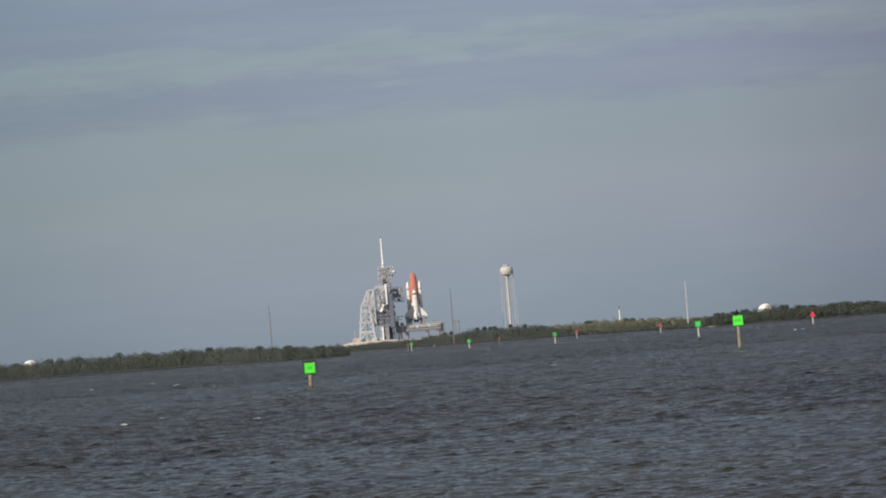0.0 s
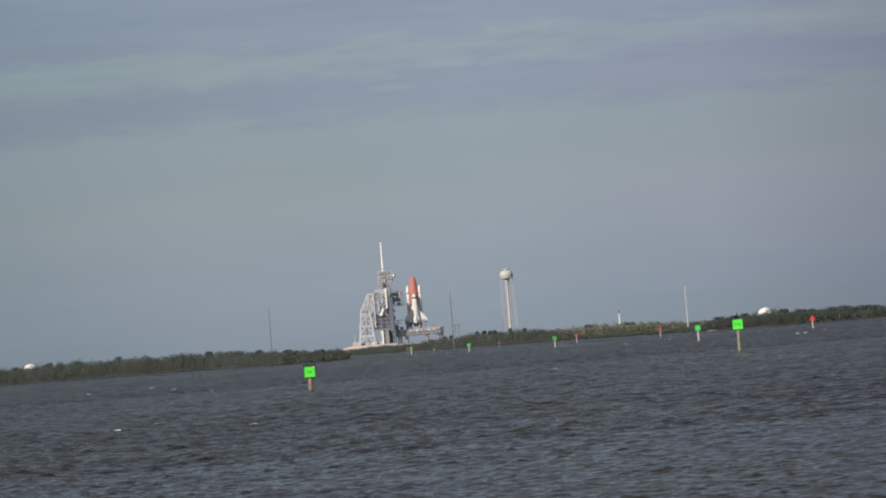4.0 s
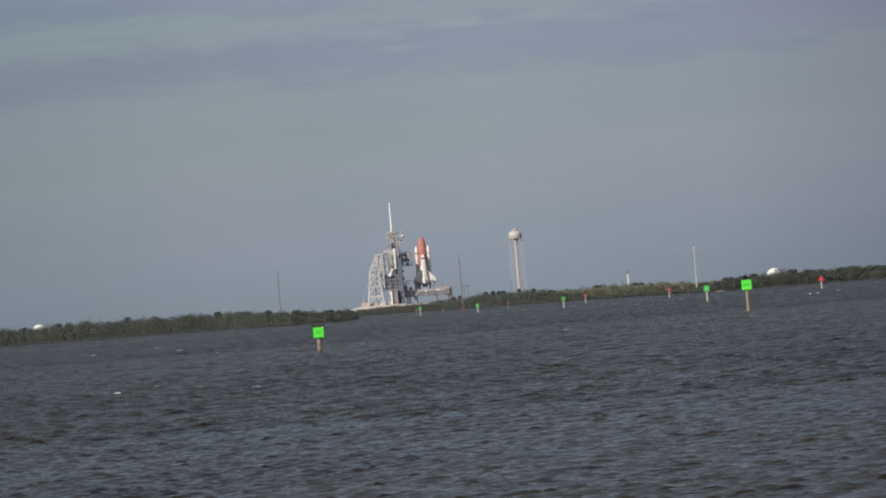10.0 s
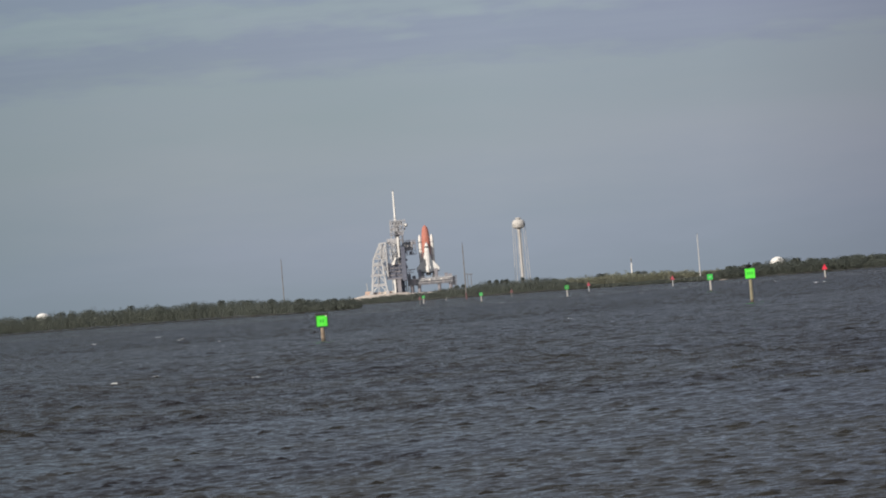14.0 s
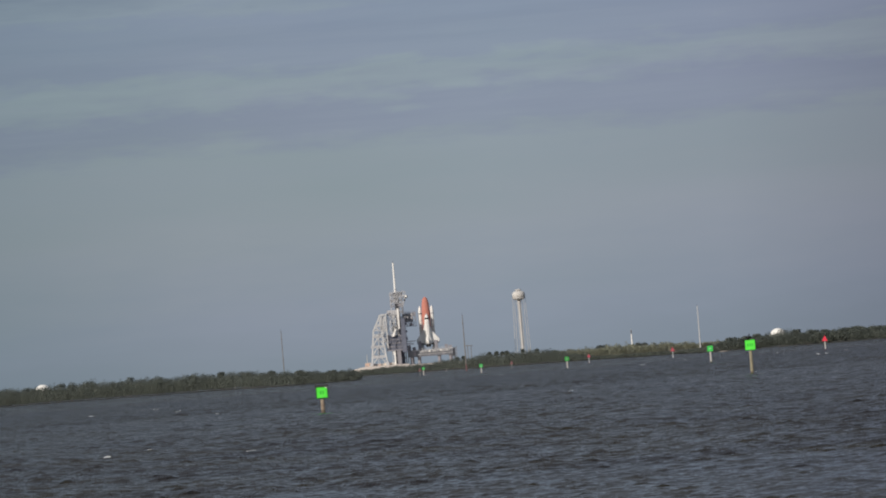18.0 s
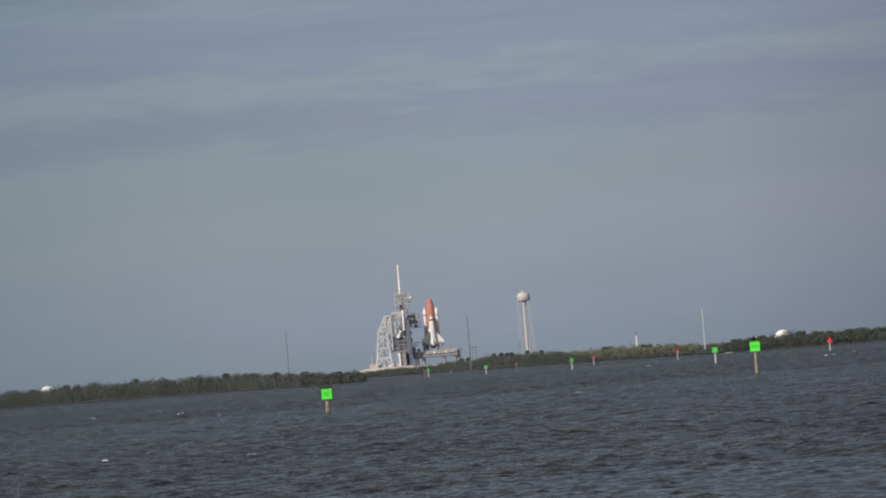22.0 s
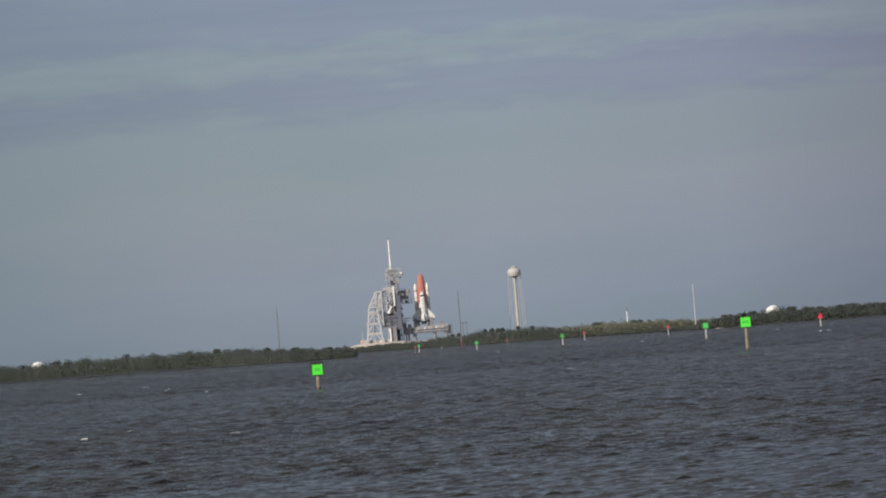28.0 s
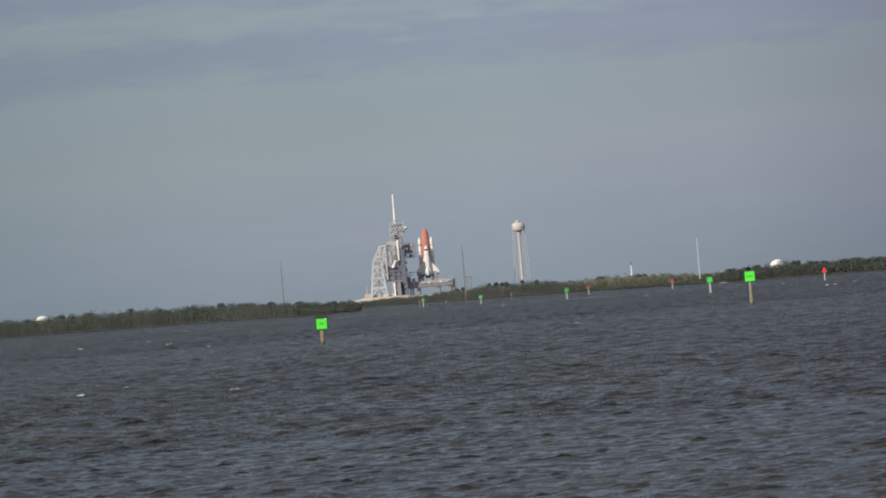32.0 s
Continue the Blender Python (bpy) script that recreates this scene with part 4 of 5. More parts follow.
    for u, v in ((-137.5, 8), (-136, 26), (-134, 45), (-130.2, 69), (-123.5, 82), (-116.5, 95.5), (-109, 8), (-111, 26), (-113, 45), (-115.5, 62), (-106.5, 96), (-106.5, 70)):
        beam("cross_tie", at(u, v, -9), at(u, v, 3), 0.55, STEEL, top)
    for v, u0, u1 in ((22, -134.0, -112.5), (40, -136.4, -111.0), (58, -131.0, -116.0), (77, -126.0, -108.0)):
        for y in (-9.8, -3.0):
            beam("landing", at(u0, v, y), at(u1, v, y), 0.35, STEEL, top, 2.0)
            beam("handrail", at(u0, v + 2.2, y), at(u1, v + 2.2, y), 0.22, GANTRY, top)
    for u0, v0, u1, v1 in ((-126, 8, -124, 40), (-122, 41, -121, 69), (-117, 70, -113, 95)):
        beam("ladder", at(u0, v0, -9.9), at(u1, v1, -9.9), 0.55, STEEL, top)
        beam("pipe_riser", at(u0 + 2.2, v0, -2), at(u1 + 2.2, v1, -2), 0.5, DARKSTEEL, top)
    for u, v in ((-128, 42), (-120, 60), (-115, 79), (-111, 88), (-123, 71), (-131, 24)):
        p = at(u, v, -8.0)
        part("equipment_box", box_mesh((p.x, -8.0, p.z), (2.4, 2.0, 2.6), 0.1), STEEL if v > 60 else DARKSTEEL, top)
    for u in (-137.3, -109.2):
        for y in (-9.0, 3.0):
            p = at(u, 6, y)
            part("wheel_truck", box_mesh((p.x, y, 1.6), (3.4, 4.2, 3.2), 0.25), STEEL, top)
    for v, u0, u1 in ((69, -129.5, -107), (86, -120.5, -107), (50, -133, -113), (29, -134.5, -111)):
        a, b = at(u0, v, -3), at(u1, v, -3)
        part("walkway", box_mesh(((a.x + b.x) / 2, -3, a.z + 0.4), (b.x - a.x, 12, 0.3), 0.05), STEEL, top)
    # the clad room
    a, b = at(-108.5, 32, 0), at(-73, 57, 0)
    wide, high = b.x - a.x, b.z - a.z
    room = part("clad_room", box_mesh(((a.x + b.x) / 2, 0, (a.z + b.z) / 2), (wide, 12, high), 0.2), CLAD, top, "dull blue-grey clad room high on the gantry")
    for i in range(8):
        for j in range(4):
            part("panel", box_mesh((a.x + (i + 0.5) * wide / 8, -6.06, a.z + (j + 0.5) * high / 4), (wide / 8 - 0.3, 0.16, high / 4 - 0.35), 0.03),
                 CLAD, room)
    for j in range(5):
        beam("ledge", (a.x - 0.4, -6.5, a.z + j * high / 4), (b.x + 0.4, -6.5, a.z + j * high / 4), 0.35, DARKSTEEL, top, 1.2)
    # the clad column between the room and the access arm
    a, b = at(-81.0, 27, 0), at(-73.4, 87, 0)
    tall = b.z - a.z
    column = part("clad_column", box_mesh(((a.x + b.x) / 2, -1.5, (a.z + b.z) / 2), (b.x - a.x, 15, tall), 0.2), CLAD, top, "tall blue-grey clad column")
    for i in range(9):
        part("panel", box_mesh(((a.x + b.x) / 2, -9.06, a.z + (i + 0.5) * tall / 9), (b.x - a.x - 0.4, 0.16, tall / 9 - 0.4), 0.03), CLAD, column)
        part("service_ledge", box_mesh((b.x + 0.7, -5, a.z + (i + 0.2) * tall / 9), (1.5, 4.0, 0.35), 0.04), DARKSTEEL, column)
        if i % 2:
            part("service_box", box_mesh((b.x + 0.9, -6, a.z + (i + 0.5) * tall / 9), (1.8, 2.4, 2.2), 0.08), CLAD, column)
    # open steelwork above the room, under a pale roof
    c0, c1 = at(-106, 57, 0), at(-86, 93, 0)
    for y in (-6.0, 0.0, 6.0):
        lv = np.linspace(c0.z, c1.z, 4)
        for i in range(4):
            xx = c0.x + (c1.x - c0.x) * i / 3
            beam("post", (xx, y, c0.z), (xx, y, c1.z), 0.5, GANTRY, top)
        for z0, z1 in zip(lv, lv[1:]):
            beam("girder", (c0.x, y, z1), (c1.x, y, z1), 0.45, GANTRY, top)
            for i in range(3):
                xa, xb = c0.x + (c1.x - c0.x) * i / 3, c0.x + (c1.x - c0.x) * (i + 1) / 3
                beam("brace", (xa, y, z0), (xb, y, z1), 0.36, GANTRY, top)
                beam("brace", (xb, y, z0), (xa, y, z1), 0.30, GANTRY, top)
    for z in np.linspace(c0.z, c1.z, 4)[1:]:
        part("floor_deck", box_mesh(((c0.x + c1.x) / 2, 0, z), (c1.x - c0.x + 0.6, 12, 0.3), 0.05), STEEL, top)
    a, b = at(-104, 94, 0), at(-84.5, 104.5, 0)
    roof = part("roof_house", box_mesh(((a.x + b.x) / 2, 0.5, (a.z + b.z) / 2 - 0.6), (b.x - a.x, 11, b.z - a.z - 1.2), 0.3), STEEL, top, "pale grey roof house")
    for i in range(5):
        part("roof_rib", box_mesh((a.x + 1 + i * (b.x - a.x - 2) / 4, -5.06, (a.z + b.z) / 2 - 0.6), (0.3, 0.2, b.z - a.z - 1.6), 0.03), DARKSTEEL, roof)
    lo, hi = at(-84.6, 69, -7.4), at(-84.0, 105, -7.4)
    cover = part("shaft_cover", box_mesh((lo.x, -7.4, (lo.z + hi.z) / 2), (1.8, 1.2, hi.z - lo.z), 0.1), WHITE, top, "bright white vertical cover")
    for i in range(5):
        part("seam", box_mesh((lo.x, -8.02, lo.z + 2 + i * 4.6), (1.82, 0.05, 0.14)), STEEL, cover)
    # pipes, boxes and short walkways hung all over the steelwork
    rng = np.random.default_rng(5)
    for k in range(52):
        u, v = rng.uniform(-112, -75), rng.uniform(34, 90)
        if u < -107 and v < 57 or u < -88 and v > 66 and rng.uniform() < 0.6:
            continue
        p, y = at(u, v, 0), rng.uniform(-8.6, -6.7)
        paint = (STEEL, DARKSTEEL, CLAD, CLAD, DARKSTEEL)[int(rng.integers(0, 5))] if v > 60 else CLAD
        kind = int(rng.integers(0, 4))
        if kind == 0:
            part("equipment_box", box_mesh((p.x, y, p.z), (rng.uniform(1, 2.6), 1.3, rng.uniform(1, 2.4)), 0.08), paint, top)
        elif kind == 1:
            beam("pipe_riser", (p.x, y, p.z), (p.x, y, p.z + rng.uniform(3, 9)), 0.45, paint, top)
        elif kind == 2:
            beam("catwalk", (p.x, y, p.z), (p.x + rng.uniform(3, 7), y, p.z), 0.5, paint, top, 1.2)
        else:
            beam("brace", (p.x, y, p.z), (p.x + rng.uniform(-4, 4), y, p.z + rng.uniform(3, 6)), 0.5, paint, top)
    # sloping white chute and the legs under the room
    beam("white_chute", at(-90.2, 69, -9.4), at(-95.0, 60, -9.4), 1.5, WHITE, top, label="white sloping chute")
    beam("chute_foot", at(-94.0, 62, -9.4), at(-96.6, 56.5, -9.4), 2.6, WHITE, top, label="flared white foot of the chute")
    for u, w, m in ((-95.5, 1.5, WHITE), (-99.5, 0.6, STEEL), (-90, 1.4, DARKSTEEL), (-86.5, 2.2, DARKSTEEL)):
        beam("leg", at(u, 6, -5), at(u, 37, -5), w, m, top)
        beam("leg", at(u, 6, 5), at(u, 37, 5), w, DARKSTEEL, top)
    beam("brace", at(-99.5, 34, -5), at(-94.5, 16, -5), 0.7, WHITE, top)
    for v in (16, 26):
        beam("girder", at(-99.5, v, -5), at(-84, v, -5), 0.6, DARKSTEEL, top)
    return top


service_structure()


def platform():
    x0, x1 = px(-73.2)[0], px(7.0)[0]
    cx, wide = (x0 + x1) / 2, x1 - x0
    low, high = 13.4, 20.5
    top = thing("launch_platform", (cx, D, LOW_PAD), "grey steel launch platform standing on pedestals", "platform")
    z = (low + high) / 2 - LOW_PAD
    body = part("body", box_mesh((0, 4, z), (wide, 40, high - low), 0.2), DECKGREY, top)
    for i in range(16):
        a = -wide / 2 + (i + 0.5) * wide / 16
        part("side_panel", box_mesh((a, -16.1, z), (wide / 16 - 0.35, 0.2, high - low - 1.2), 0.04), DARKSTEEL if i % 5 == 2 else DECKGREY, body)
    part("deck_edge", box_mesh((2.5, -16.3, high - LOW_PAD - 0.6), (wide - 5, 0.5, 0.9), 0.05), STEEL, body)
    part("deck_edge", box_mesh((0, -16.3, low - LOW_PAD + 0.3), (wide, 0.5, 0.6), 0.05), DECKGREY, body)
    for i in range(14):
        a = -wide / 2 + 1 + i * (wide - 2) / 13
        beam("rail_post", (a, -15.8, high - LOW_PAD), (a, -15.8, high - LOW_PAD + 1.3), 0.16, STEEL, top)
    beam("handrail", (-wide / 2, -15.8, high - LOW_PAD + 1.3), (wide / 2, -15.8, high - LOW_PAD + 1.3), 0.18, STEEL, top)
    for u in (-66.5, -53.5, -18, 2):
        for y in (-13, 20):
            a = px(u)[0] - cx
            part("pedestal", lathe([(2.0, 0), (2.0, 0.6), (1.6, 1.0), (1.6, 6.0), (2.2, low - LOW_PAD)], 14, (a, y, 0)), DARKSTEEL, top)
    # pale service gallery along the side, on brackets
    g0, g1, gz = px(-50)[0] - cx, px(1.0)[0] - cx, 17.6 - LOW_PAD
    gallery = part("side_gallery", box_mesh(((g0 + g1) / 2, -17.0, gz), (g1 - g0, 1.4, 0.5), 0.08), STEEL, top, "pale service gallery along the side")
    for i in range(13):
        a = g0 + i * (g1 - g0) / 12
        beam("gallery_post", (a, -17.6, gz), (a, -17.6, gz + 1.1), 0.16, WHITE, gallery)
        beam("bracket", (a, -16.2, gz - 1.3), (a, -17.5, gz - 0.2), 0.22, STEEL, gallery)
    beam("handrail", (g0, -17.6, gz + 1.1), (g1, -17.6, gz + 1.1), 0.2, WHITE, gallery)
    part("pipe_run", tube((g0 - 4, -16.7, gz - 2.0), (g1 + 3, -16.7, gz - 2.0), 0.3, seg=10), STEEL, top)
    for i, a in enumerate((0.08, 0.3, 0.46, 0.7, 0.9)):
        part("valve_cabinet", box_mesh((g0 + a * (g1 - g0), -17.0, gz + 0.85), (1.5 + 0.4 * (i % 2), 1.0, 1.2), 0.06), WHITE if i % 2 else STEEL, gallery)
    # stair tower and piping at the end of the deck
    ex = wide / 2 + 1.2
    for sx in (-2.4, 2.4):
        for y in (-15, -10):
            beam("stair_post", (ex + sx, y, 0), (ex + sx, y, 15.5), 0.6, DECKGREY, top)
    for i in range(5):
        part("stair_landing", box_mesh((ex, -12.5, 2.8 + i * 2.9), (5.2, 5.4, 0.3), 0.04), DECKGREY, top)
        if i:
            beam("stair_flight", (ex - 2.2, -15, 2.8 + (i - 1) * 2.9), (ex + 2.2, -15, 2.8 + i * 2.9), 0.6, DECKGREY, top)
    part("end_house", box_mesh((ex - 1.0, -11, 9.6), (4.4, 4.6, 9.0), 0.15), DECKGREY, top)
    for a, h in ((-wide / 2 + 2, 5.5), (-wide / 2 + 7, 3.2), (17, 3.8), (21, 2.6)):
        part("deck_house", box_mesh((a, -8, high - LOW_PAD + h / 2), (3.4, 5, h), 0.1), DARKSTEEL, top)
    for s in (-1, 1):
        xx = px(-36.3)[0] - cx + s * 8.6
        part("tail_mast", box_mesh((xx, -4, high - LOW_PAD + 4.6), (3.6, 3.6, 9.2), 0.3), DARKSTEEL, top)
    return top


platform()


def loft(sections, n=20):
    """Rounded sections (z, centre y, half width, half depth, squareness) joined into a skin."""
    bm, rings = bmesh.new(), []
    for z, cy, w, d, sq in sections:
        ring = []
        for i in range(n):
            a = 2 * math.pi * i / n
            c, s = math.cos(a), math.sin(a)
            ring.append(bm.verts.new((w * math.copysign(abs(c) ** sq, c), cy + d * math.copysign(abs(s) ** sq, s), z)))
        rings.append(ring)
    for lo, hi in zip(rings, rings[1:]):
        for i in range(n):
            j = (i + 1) % n
            bm.faces.new((lo[i], lo[j], hi[j], hi[i]))
    bm.faces.new(rings[0][::-1])
    bm.faces.new(rings[-1])
    return bm


def plate(points, y0, y1, flat="y"):
    """A flat wing of outline points with thickness along one axis."""
    bm = bmesh.new()
    vs = [bm.verts.new((a, y0, b) if flat == "y" else (y0, a, b)) for a, b in points]
    bm.faces.new(vs)
    r = bmesh.ops.extrude_face_region(bm, geom=bm.faces[:])
    bmesh.ops.translate(bm, verts=[e for e in r["geom"] if isinstance(e, bmesh.types.BMVert)], vec=(0, y1 - y0, 0) if flat == "y" else (y1 - y0, 0, 0))
    bmesh.ops.bevel(bm, geom=bm.edges[:], offset=min(0.12, abs(y1 - y0) * 0.3), segments=1, affect="EDGES")
    return bm


def shuttle():
    top = thing("space_shuttle", (px(-35.5)[0], D, 21.0), "white winged orbiter on an orange tank with two white boosters", "spacecraft", turn=2)
    ty = 6.0
    ogive = [(4.2 * math.cos(t) ** 0.8, 40.5 + 14.2 * math.sin(t)) for t in np.linspace(0, 1.45, 10)]
    tank = part("external_tank", lathe([(0.1, 8.4), (2.4, 8.9), (3.8, 10.4), (4.2, 12.2), (4.2, 26)] + [(4.2, 33)] + ogive + [(0.25, 54.9), (0.05, 55.6)], 32, (0, ty, 0)), ORANGE, top, "rust-orange foam tank", True)
    part("ribbed_band", lathe([(4.24, 31.0), (4.30, 31.2), (4.30, 38.0), (4.24, 38.2)], 32, (0, ty, 0)), ORANGE, tank)
    part("feed_pipe", tube((2.6, ty - 3.6, 12), (2.6, ty - 3.6, 39), 0.25, seg=8), ORANGE, tank)
    for s in (-1, 1):
        c = (s * 6.25, ty, 0)
        booster = part("booster", lathe([(1.86, 2.6), (1.86, 38.6), (1.80, 39.2)], 24, c), WHITE, top, "slim white solid booster", True)
        part("nose_cone", lathe([(1.80, 39.2), (1.78, 40.2), (1.2, 43.2), (0.55, 45.0), (0.1, 45.5)], 24, c), WHITE, booster, "", True)
        part("aft_skirt", lathe([(2.7, -1.3), (2.65, 0.3), (1.9, 2.6)], 24, c), WHITE, booster)
        for z in (8.5, 15.5, 22.5, 29.5, 36.2):
            part("joint_ring", lathe([(1.9, z), (1.93, z + 0.1), (1.93, z + 0.5), (1.9, z + 0.6)], 24, c), STEEL, booster)
        part("attach_strut", tube((s * 4.1, ty, 12.5), (s * 4.6, ty, 12.5), 0.35, seg=8), STEEL, booster)
        part("black_band", lathe([(1.90, 37.2), (1.90, 38.0)], 24, c), BLACK if s < 0 else STEEL, booster)
    # orbiter, its back to the lagoon
    oy = -2.0
    orb = part("orbiter", loft([(5.2, oy, 2.9, 3.0, 0.62), (7.5, oy, 2.95, 3.1, 0.62), (12, oy, 2.65, 2.9, 0.66), (27.5, oy, 2.6, 2.75, 0.7), (30.2, oy, 2.5, 2.6, 0.78),
                                (32.2, oy + 0.2, 2.25, 2.2, 0.88), (34.2, oy + 0.7, 1.75, 1.6, 0.95), (35.8, oy + 1.1, 1.1, 1.0, 1.0), (36.8, oy + 1.4, 0.45, 0.4, 1.0)]), TILE, top, "white orbiter with black edges", True)
    part("belly", box_mesh((0, oy + 2.85, 18.5), (5.0, 0.7, 26), 0.2), BLACK, orb, "black tiled underside")
    part("nose_cap", loft([(35.9, oy + 1.12, 1.13, 1.05, 1.0), (36.6, oy + 1.35, 0.6, 0.55, 1.0), (37.0, oy + 1.5, 0.15, 0.15, 1.0)], 14), STEEL, orb)
    for i, a in enumerate((-1.35, -0.5, 0.5, 1.35)):
        part("cockpit_window", box_mesh((a, oy - 1.95 + 0.26 * (abs(a) - 0.5) ** 1.3 * 1.6, 31.7), (1.1, 1.1, 1.9), 0.05, Euler((0.35, 0, -0.4 * a)).to_matrix()), BLACK, orb)
    part("bay_door_seam", box_mesh((0, oy - 2.82, 19.6), (0.14, 0.12, 17.2)), STEEL, orb)
    for z in (14.5, 18.8, 23.1, 27.4):
        part("bay_door_seam", box_mesh((0, oy - 2.80, z), (3.4, 0.12, 0.1)), STEEL, orb)
    for s in (-1, 1):
        wing = part("wing", plate([(s * 2.4, 27.0), (s * 4.4, 19.0), (s * 11.9, 9.8), (s * 11.9, 7.3), (s * 2.6, 5.6)], oy + 1.7, oy + 2.6), TILE, orb, "white delta wing")
        part("leading_edge", plate([(s * 2.5, 27.3), (s * 4.5, 19.2), (s * 12.1, 10.0), (s * 12.1, 9.2), (s * 4.2, 18.0), (s * 2.4, 25.5)], oy + 1.9, oy + 2.75), STEEL, wing, "grey leading edge")
        part("elevon", plate([(s * 3.0, 5.5), (s * 11.7, 7.1), (s * 11.7, 6.0), (s * 3.0, 4.2)], oy + 1.9, oy + 2.4), BLACK, wing)
        part("manoeuvring_pod", loft([(5.0, oy - 2.0, 0.7, 0.8, 0.9), (6.2, oy - 2.2, 1.25, 1.3, 0.9), (9.5, oy - 2.1, 1.15, 1.2, 0.9), (12.6, oy - 1.7, 0.4, 0.4, 1)], 14), TILE, orb, smooth=True).location.x = s * 2.1
        part("pod_nozzle", lathe([(0.65, 3.8), (0.3, 5.1)], 12, (s * 2.4, oy - 2.2, 0)), BLACK, orb)
    tail = part("tail_fin", plate([(oy - 2.6, 13.8), (oy - 8.6, 6.9), (oy - 8.6, 4.6), (oy - 3.0, 6.4), (oy - 2.6, 8)], -0.32, 0.32, "x"), TILE, orb, "white tail fin with black edge")
    part("rudder", plate([(oy - 8.5, 4.7), (oy - 8.5, 3.9), (oy - 3.4, 5.2), (oy - 3.2, 6.3)], -0.24, 0.24, "x"), BLACK, tail)
    for a, b in ((0, -1.2), (-1.35, 0.9), (1.35, 0.9)):
        part("engine_bell", lathe([(1.2, 2.0), (1.05, 2.9), (0.7, 4.2), (0.35, 5.2)], 16, (a, oy + b, 0)), BLACK, orb, "dark engine bell", True)
    part("body_flap", box_mesh((0, oy + 2.6, 4.2), (5.2, 0.4, 2.0), 0.1), BLACK, orb)
    return top


shuttle()


def water_tower():
    d = 4600
    x, k = 130.3 / F * d, d / F
    top = thing("water_tower", (x, d, 1.2), "tall pale water tower with a rounded tank", "tower")
    z = lambda v: EYE.z + v * k - 1.2
    mid = (z(103) + z(119)) / 2
    half = (z(119) - z(103)) / 2
    prof = [(7.1 * math.cos(t) ** 0.4, mid + half * math.sin(t)) for t in np.linspace(-1.5, 1.5, 19)]
    tank = part("tank", lathe(prof, 32), TANKGREY, top, "pale rounded water tank", True)
    part("catwalk", lathe([(7.0, mid - 1.0), (7.4, mid - 1.0), (7.4, mid - 0.8), (7.0, mid - 0.8)], 32), TANKGREY, tank)
    part("catwalk_rail", lathe([(7.3, mid + 0.1), (7.4, mid + 0.1), (7.4, mid + 0.2), (7.3, mid + 0.2)], 32), TANKGREY, tank)
    part("vent_cap", lathe([(2.4, z(117.6)), (2.4, z(120.2)), (3.5, z(120.5)), (3.5, z(121.7)), (1.6, z(122.3)), (0.2, z(122.6))], 14), TANKGREY, tank)
    part("beacon", tube((0, 0, z(122)), (0, 0, z(124)), 0.25, 0.15, 8), STEEL, tank)
    part("riser", lathe([(2.0, 0), (1.45, 2), (1.4, z(99)), (2.6, z(104))], 20), TANKGREY, top, "pale central column", True)
    for i in range(6):
        a = math.radians(12 + 60 * i)
        lo, hi = Vector((8.9 * math.cos(a), 8.9 * math.sin(a), 0)), Vector((6.9 * math.cos(a), 6.9 * math.sin(a), mid - 1.0))
        part("leg", tube(lo, hi, 0.22, 0.2, 8), TANKGREY, top)
        b = math.radians(12 + 60 * (i + 1))
        for f0, f1 in ((0.05, 0.35), (0.35, 0.66), (0.66, 0.97)):
            lo2, hi2 = Vector((8.9 * math.cos(b), 8.9 * math.sin(b), 0)), Vector((6.9 * math.cos(b), 6.9 * math.sin(b), mid - 1.0))
            beam("tie_rod", lo.lerp(hi, f0), lo2.lerp(hi2, f1), 0.1, STEEL, top)
            beam("strut", lo.lerp(hi, f1), lo2.lerp(hi2, f1), 0.16, STEEL, top)
    return top


water_tower()


def storage_tank(u, v, r, label):
    d = 4480
    zc = EYE.z + v / F * d - r
    top = thing("storage_tank", (u / F * d, d, 1.0), label, "tank", "storage tanks beside the launch pad")
    prof = [(max(0.01, r * math.cos(t)), zc - 1 + r * math.sin(t)) for t in np.linspace(-math.asin(min(0.98, (zc - 1) / r)), 1.57, 18)]
    part("sphere", lathe(prof, 40), WHITE, top, "bright white sphere", True)
    for i in range(10):
        a = 2 * math.pi * i / 10
        part("leg", tube((r * 0.97 * math.cos(a), r * 0.97 * math.sin(a), 0), (r * 0.97 * math.cos(a), r * 0.97 * math.sin(a), zc), 0.35, seg=8), WHITE, top)
    return top


storage_tank(582.0, 16.5, 8.8, "white spherical storage tank half hidden by trees")
storage_tank(-722.5, 22.0, 9.0, "white spherical storage tank peeping over the trees")


def mast(u, v, d, r, name, label, material, banded=False, arms=False):
    p = spot(u, 0, d)
    top = thing(name, (p.x, p.y, 0.4), label, "mast")
    h = EYE.z + v / F * d - 0.4
    if banded:
        part("foot", tube((0, 0, -1.6), (0, 0, h * 0.10), r * 1.15, r * 1.1, 10), DIMRED, top, "reddish lower part")
        part("pole", tube((0, 0, h * 0.10), (0, 0, h), r, r * 0.55, 10), material, top)
    else:
        part("pole", tube((0, 0, -0.6), (0, 0, h), r, r * 0.6, 10), material, top)
    part("tip", tube((0, 0, h), (0, 0, h + 0.8), r * 0.3, r * 0.1, 6), BLACK, top)
    for k in range(3):
        part("bracket", box_mesh((0, 0, h * (0.45 + 0.2 * k)), (r * 3, r * 2.4, 0.25), 0.03), material, top)
    if arms:
        for s in (-1, 1):
            part("lamp_head", box_mesh((s * 0.9, 0, h - 0.3), (1.1, 0.8, 0.7), 0.1), POLE, top)
        part("cross_arm", box_mesh((0, 0, h - 0.5), (2.6, 0.25, 0.25)), POLE, top)
    return top


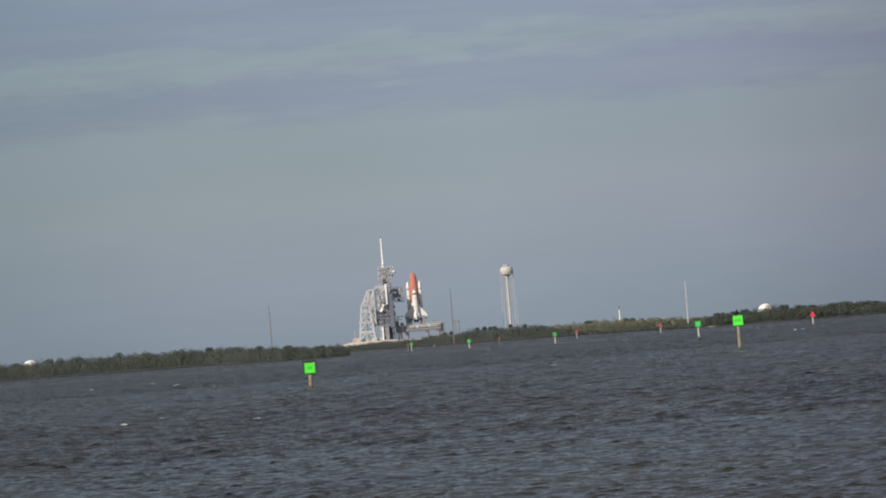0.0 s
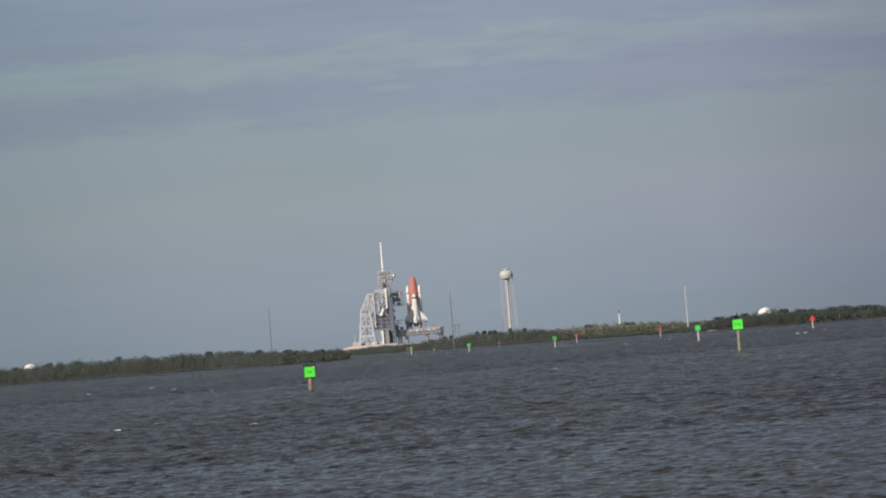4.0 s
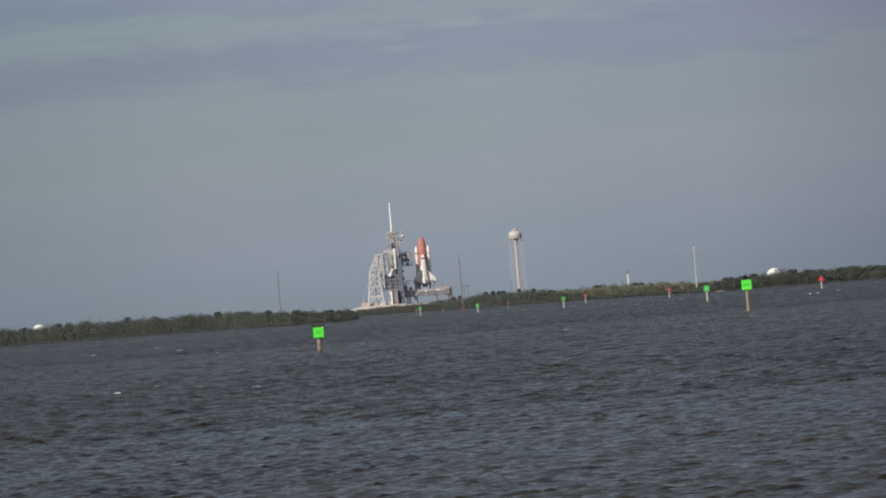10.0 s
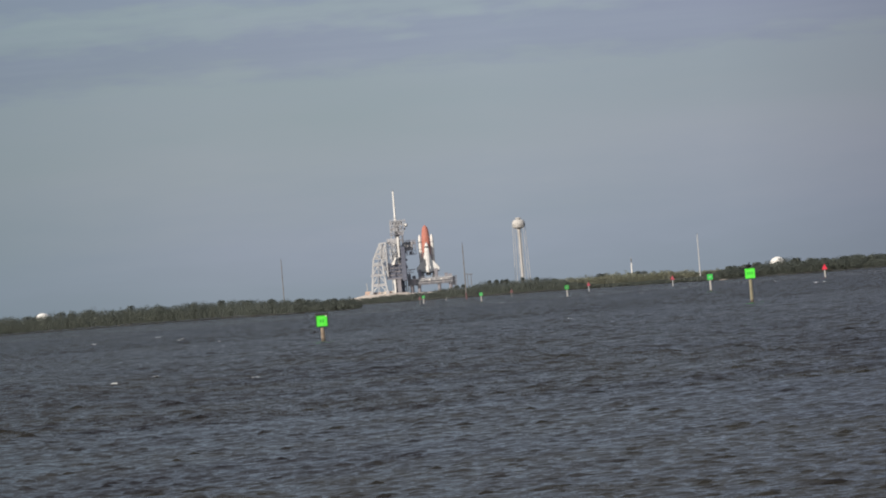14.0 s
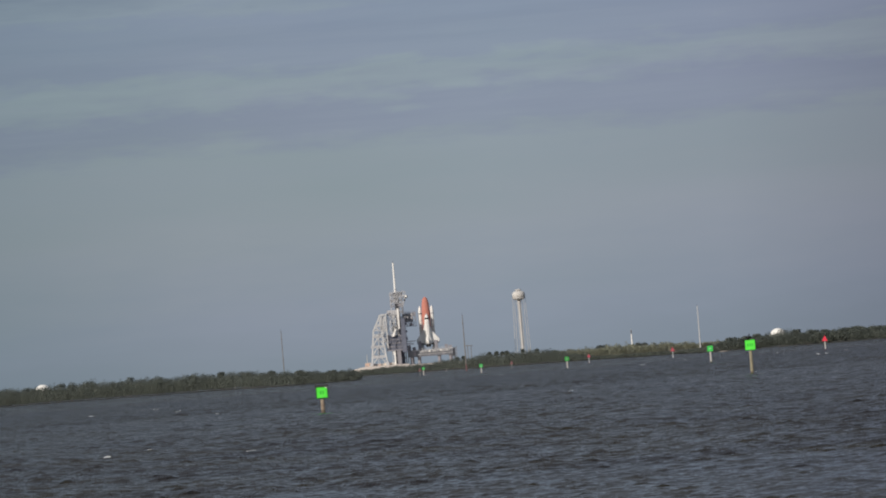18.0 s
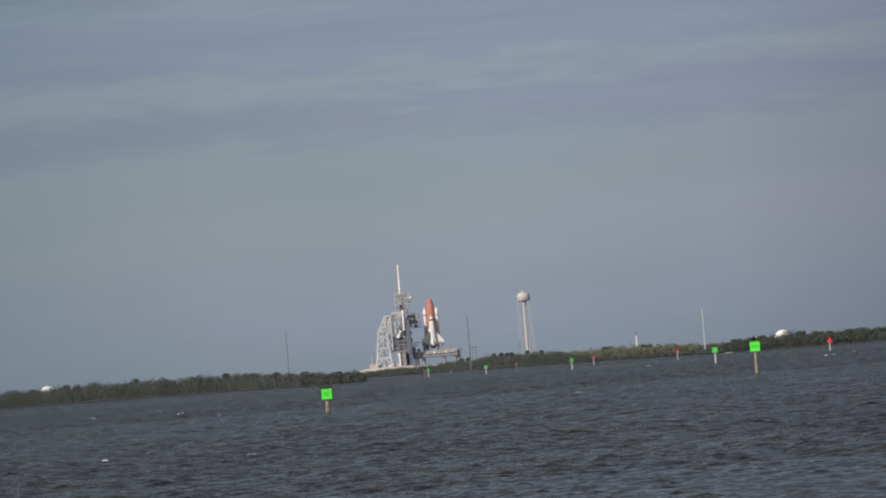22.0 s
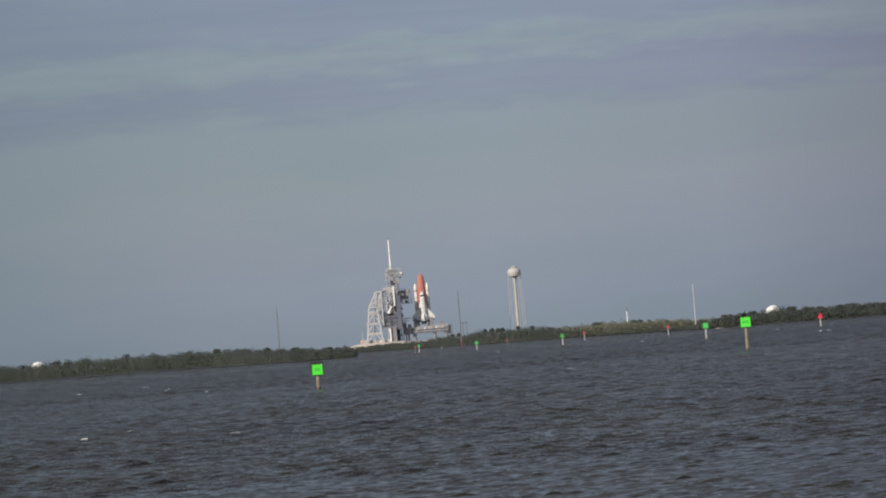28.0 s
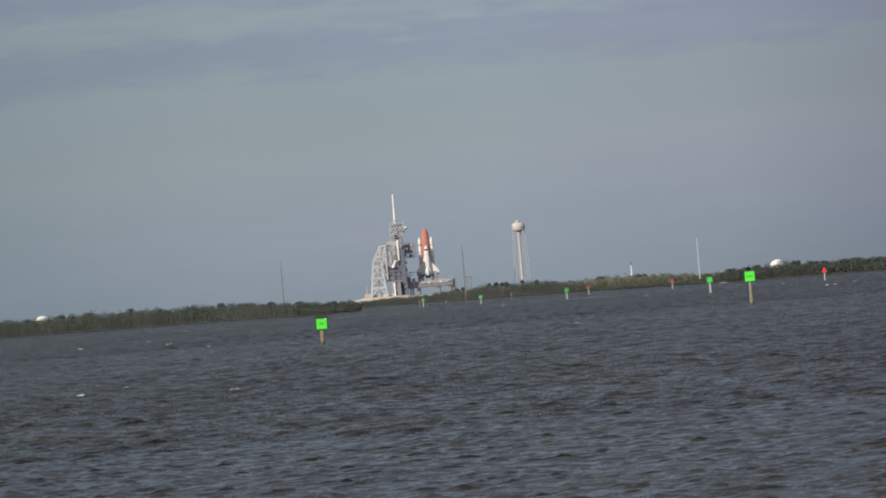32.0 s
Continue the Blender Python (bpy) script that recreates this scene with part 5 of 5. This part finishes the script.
mast(-294, 82, 1900, 0.24, "radio_mast", "thin dark mast standing behind the mangroves", POLE)
mast(28, 84.2, 1560, 0.23, "radio_mast", "thin dark mast with a reddish foot in the shallows", POLE, banded=True)
mast(443.6, 67, 1900, 0.27, "radio_mast", "thin pale mast behind the shore scrub", GANTRY)
mast(32.6, 30.5, 3600, 0.35, "light_pole", "small floodlight pole beyond the trees", POLE, arms=True)
mast(38.9, 30.0, 3600, 0.35, "light_pole", "small floodlight pole beyond the trees", POLE, arms=True)
mast(-145.9, 28.0, D, 0.35, "light_pole", "thin pole beside the launch apron", TANKGREY)


def camera_tower():
    d = 3900
    p = spot(323.6, 0, d)
    top = thing("camera_tower", (p.x, p.y, 1.0), "slender white tower with a small dark head", "tower")
    z = lambda v: EYE.z + v / F * d - 1.0
    part("shaft", lathe([(0.7, 0), (0.52, z(26.6))], 12), WHITE, top)
    part("waist", lathe([(0.3, z(26.6)), (0.3, z(29))], 12), POLE, top, "thin dark waist")
    part("head", lathe([(0.45, z(29)), (0.55, z(30)), (0.5, z(33.5)), (0.2, z(34))], 12), POLE, top, "small dark head")
    part("spire", tube((0, 0, z(34)), (0, 0, z(37)), 0.16, 0.08, 8), STEEL, top)


camera_tower()


def low_wall():
    """A low concrete blast wall along the foot of the gantry, in cast panels."""
    x0, x1 = px(-141)[0], px(-97)[0]
    top = thing("blast_wall", ((x0 + x1) / 2, D - 27, PAD - 0.05), "low pinkish concrete wall at the gantry's foot", "wall")
    n = 9
    w = (x1 - x0) / n
    for i in range(n):
        part("panel", box_mesh((x0 - (x0 + x1) / 2 + (i + 0.5) * w, 0, 1.0 + 0.12 * (i % 3)), (w - 0.15, 0.8, 2.0 + 0.24 * (i % 3)), 0.06), (TANKGREY, PINK, DARKSTEEL, CONCRETE)[i * 3 % 4], top)
    for i in range(n + 1):
        part("post", box_mesh((x0 - (x0 + x1) / 2 + i * w, -0.3, 1.3), (0.5, 0.9, 2.6), 0.06), TANKGREY, top)


low_wall()


def pump_house():
    p = spot(-144.8, 0, D - 20)
    top = thing("pump_house", (p.x, p.y, PAD - 0.2), "small pinkish flat-roofed building beside the apron", "building")
    part("wall", box_mesh((0, 0, 1.9), (6.2, 5, 3.8), 0.05), PINK, top)
    part("roof", box_mesh((0, 0, 3.95), (6.8, 5.6, 0.35), 0.05), TANKGREY, top)
    part("door", box_mesh((-1.4, -2.53, 1.1), (1.1, 0.1, 2.1), 0.02), DARKSTEEL, top)
    part("window", box_mesh((1.4, -2.53, 2.0), (1.2, 0.1, 1.0), 0.02), BLACK, top)


pump_house()


p = spot(BIRD[0], 0, BIRD[1])
bird((p.x - 0.08, p.y - 0.2, 2.62 + 0.45 + 0.04), 15)


# ---- what moves: the sheets of wind waves run towards the camera and slide through one another ----
def motions():
    for sheet, vx, vy in ((near_a, 0.0, -1.0), (near_b, 0.09, -0.65), (mid_a, 0.0, -1.0), (far_a, 0.0, -1.1), (far_b, 0.0, -1.1)):
        walk(sheet, [(t, pose(vx * t, vy * t, 0)) for t in range(33)])


motions()
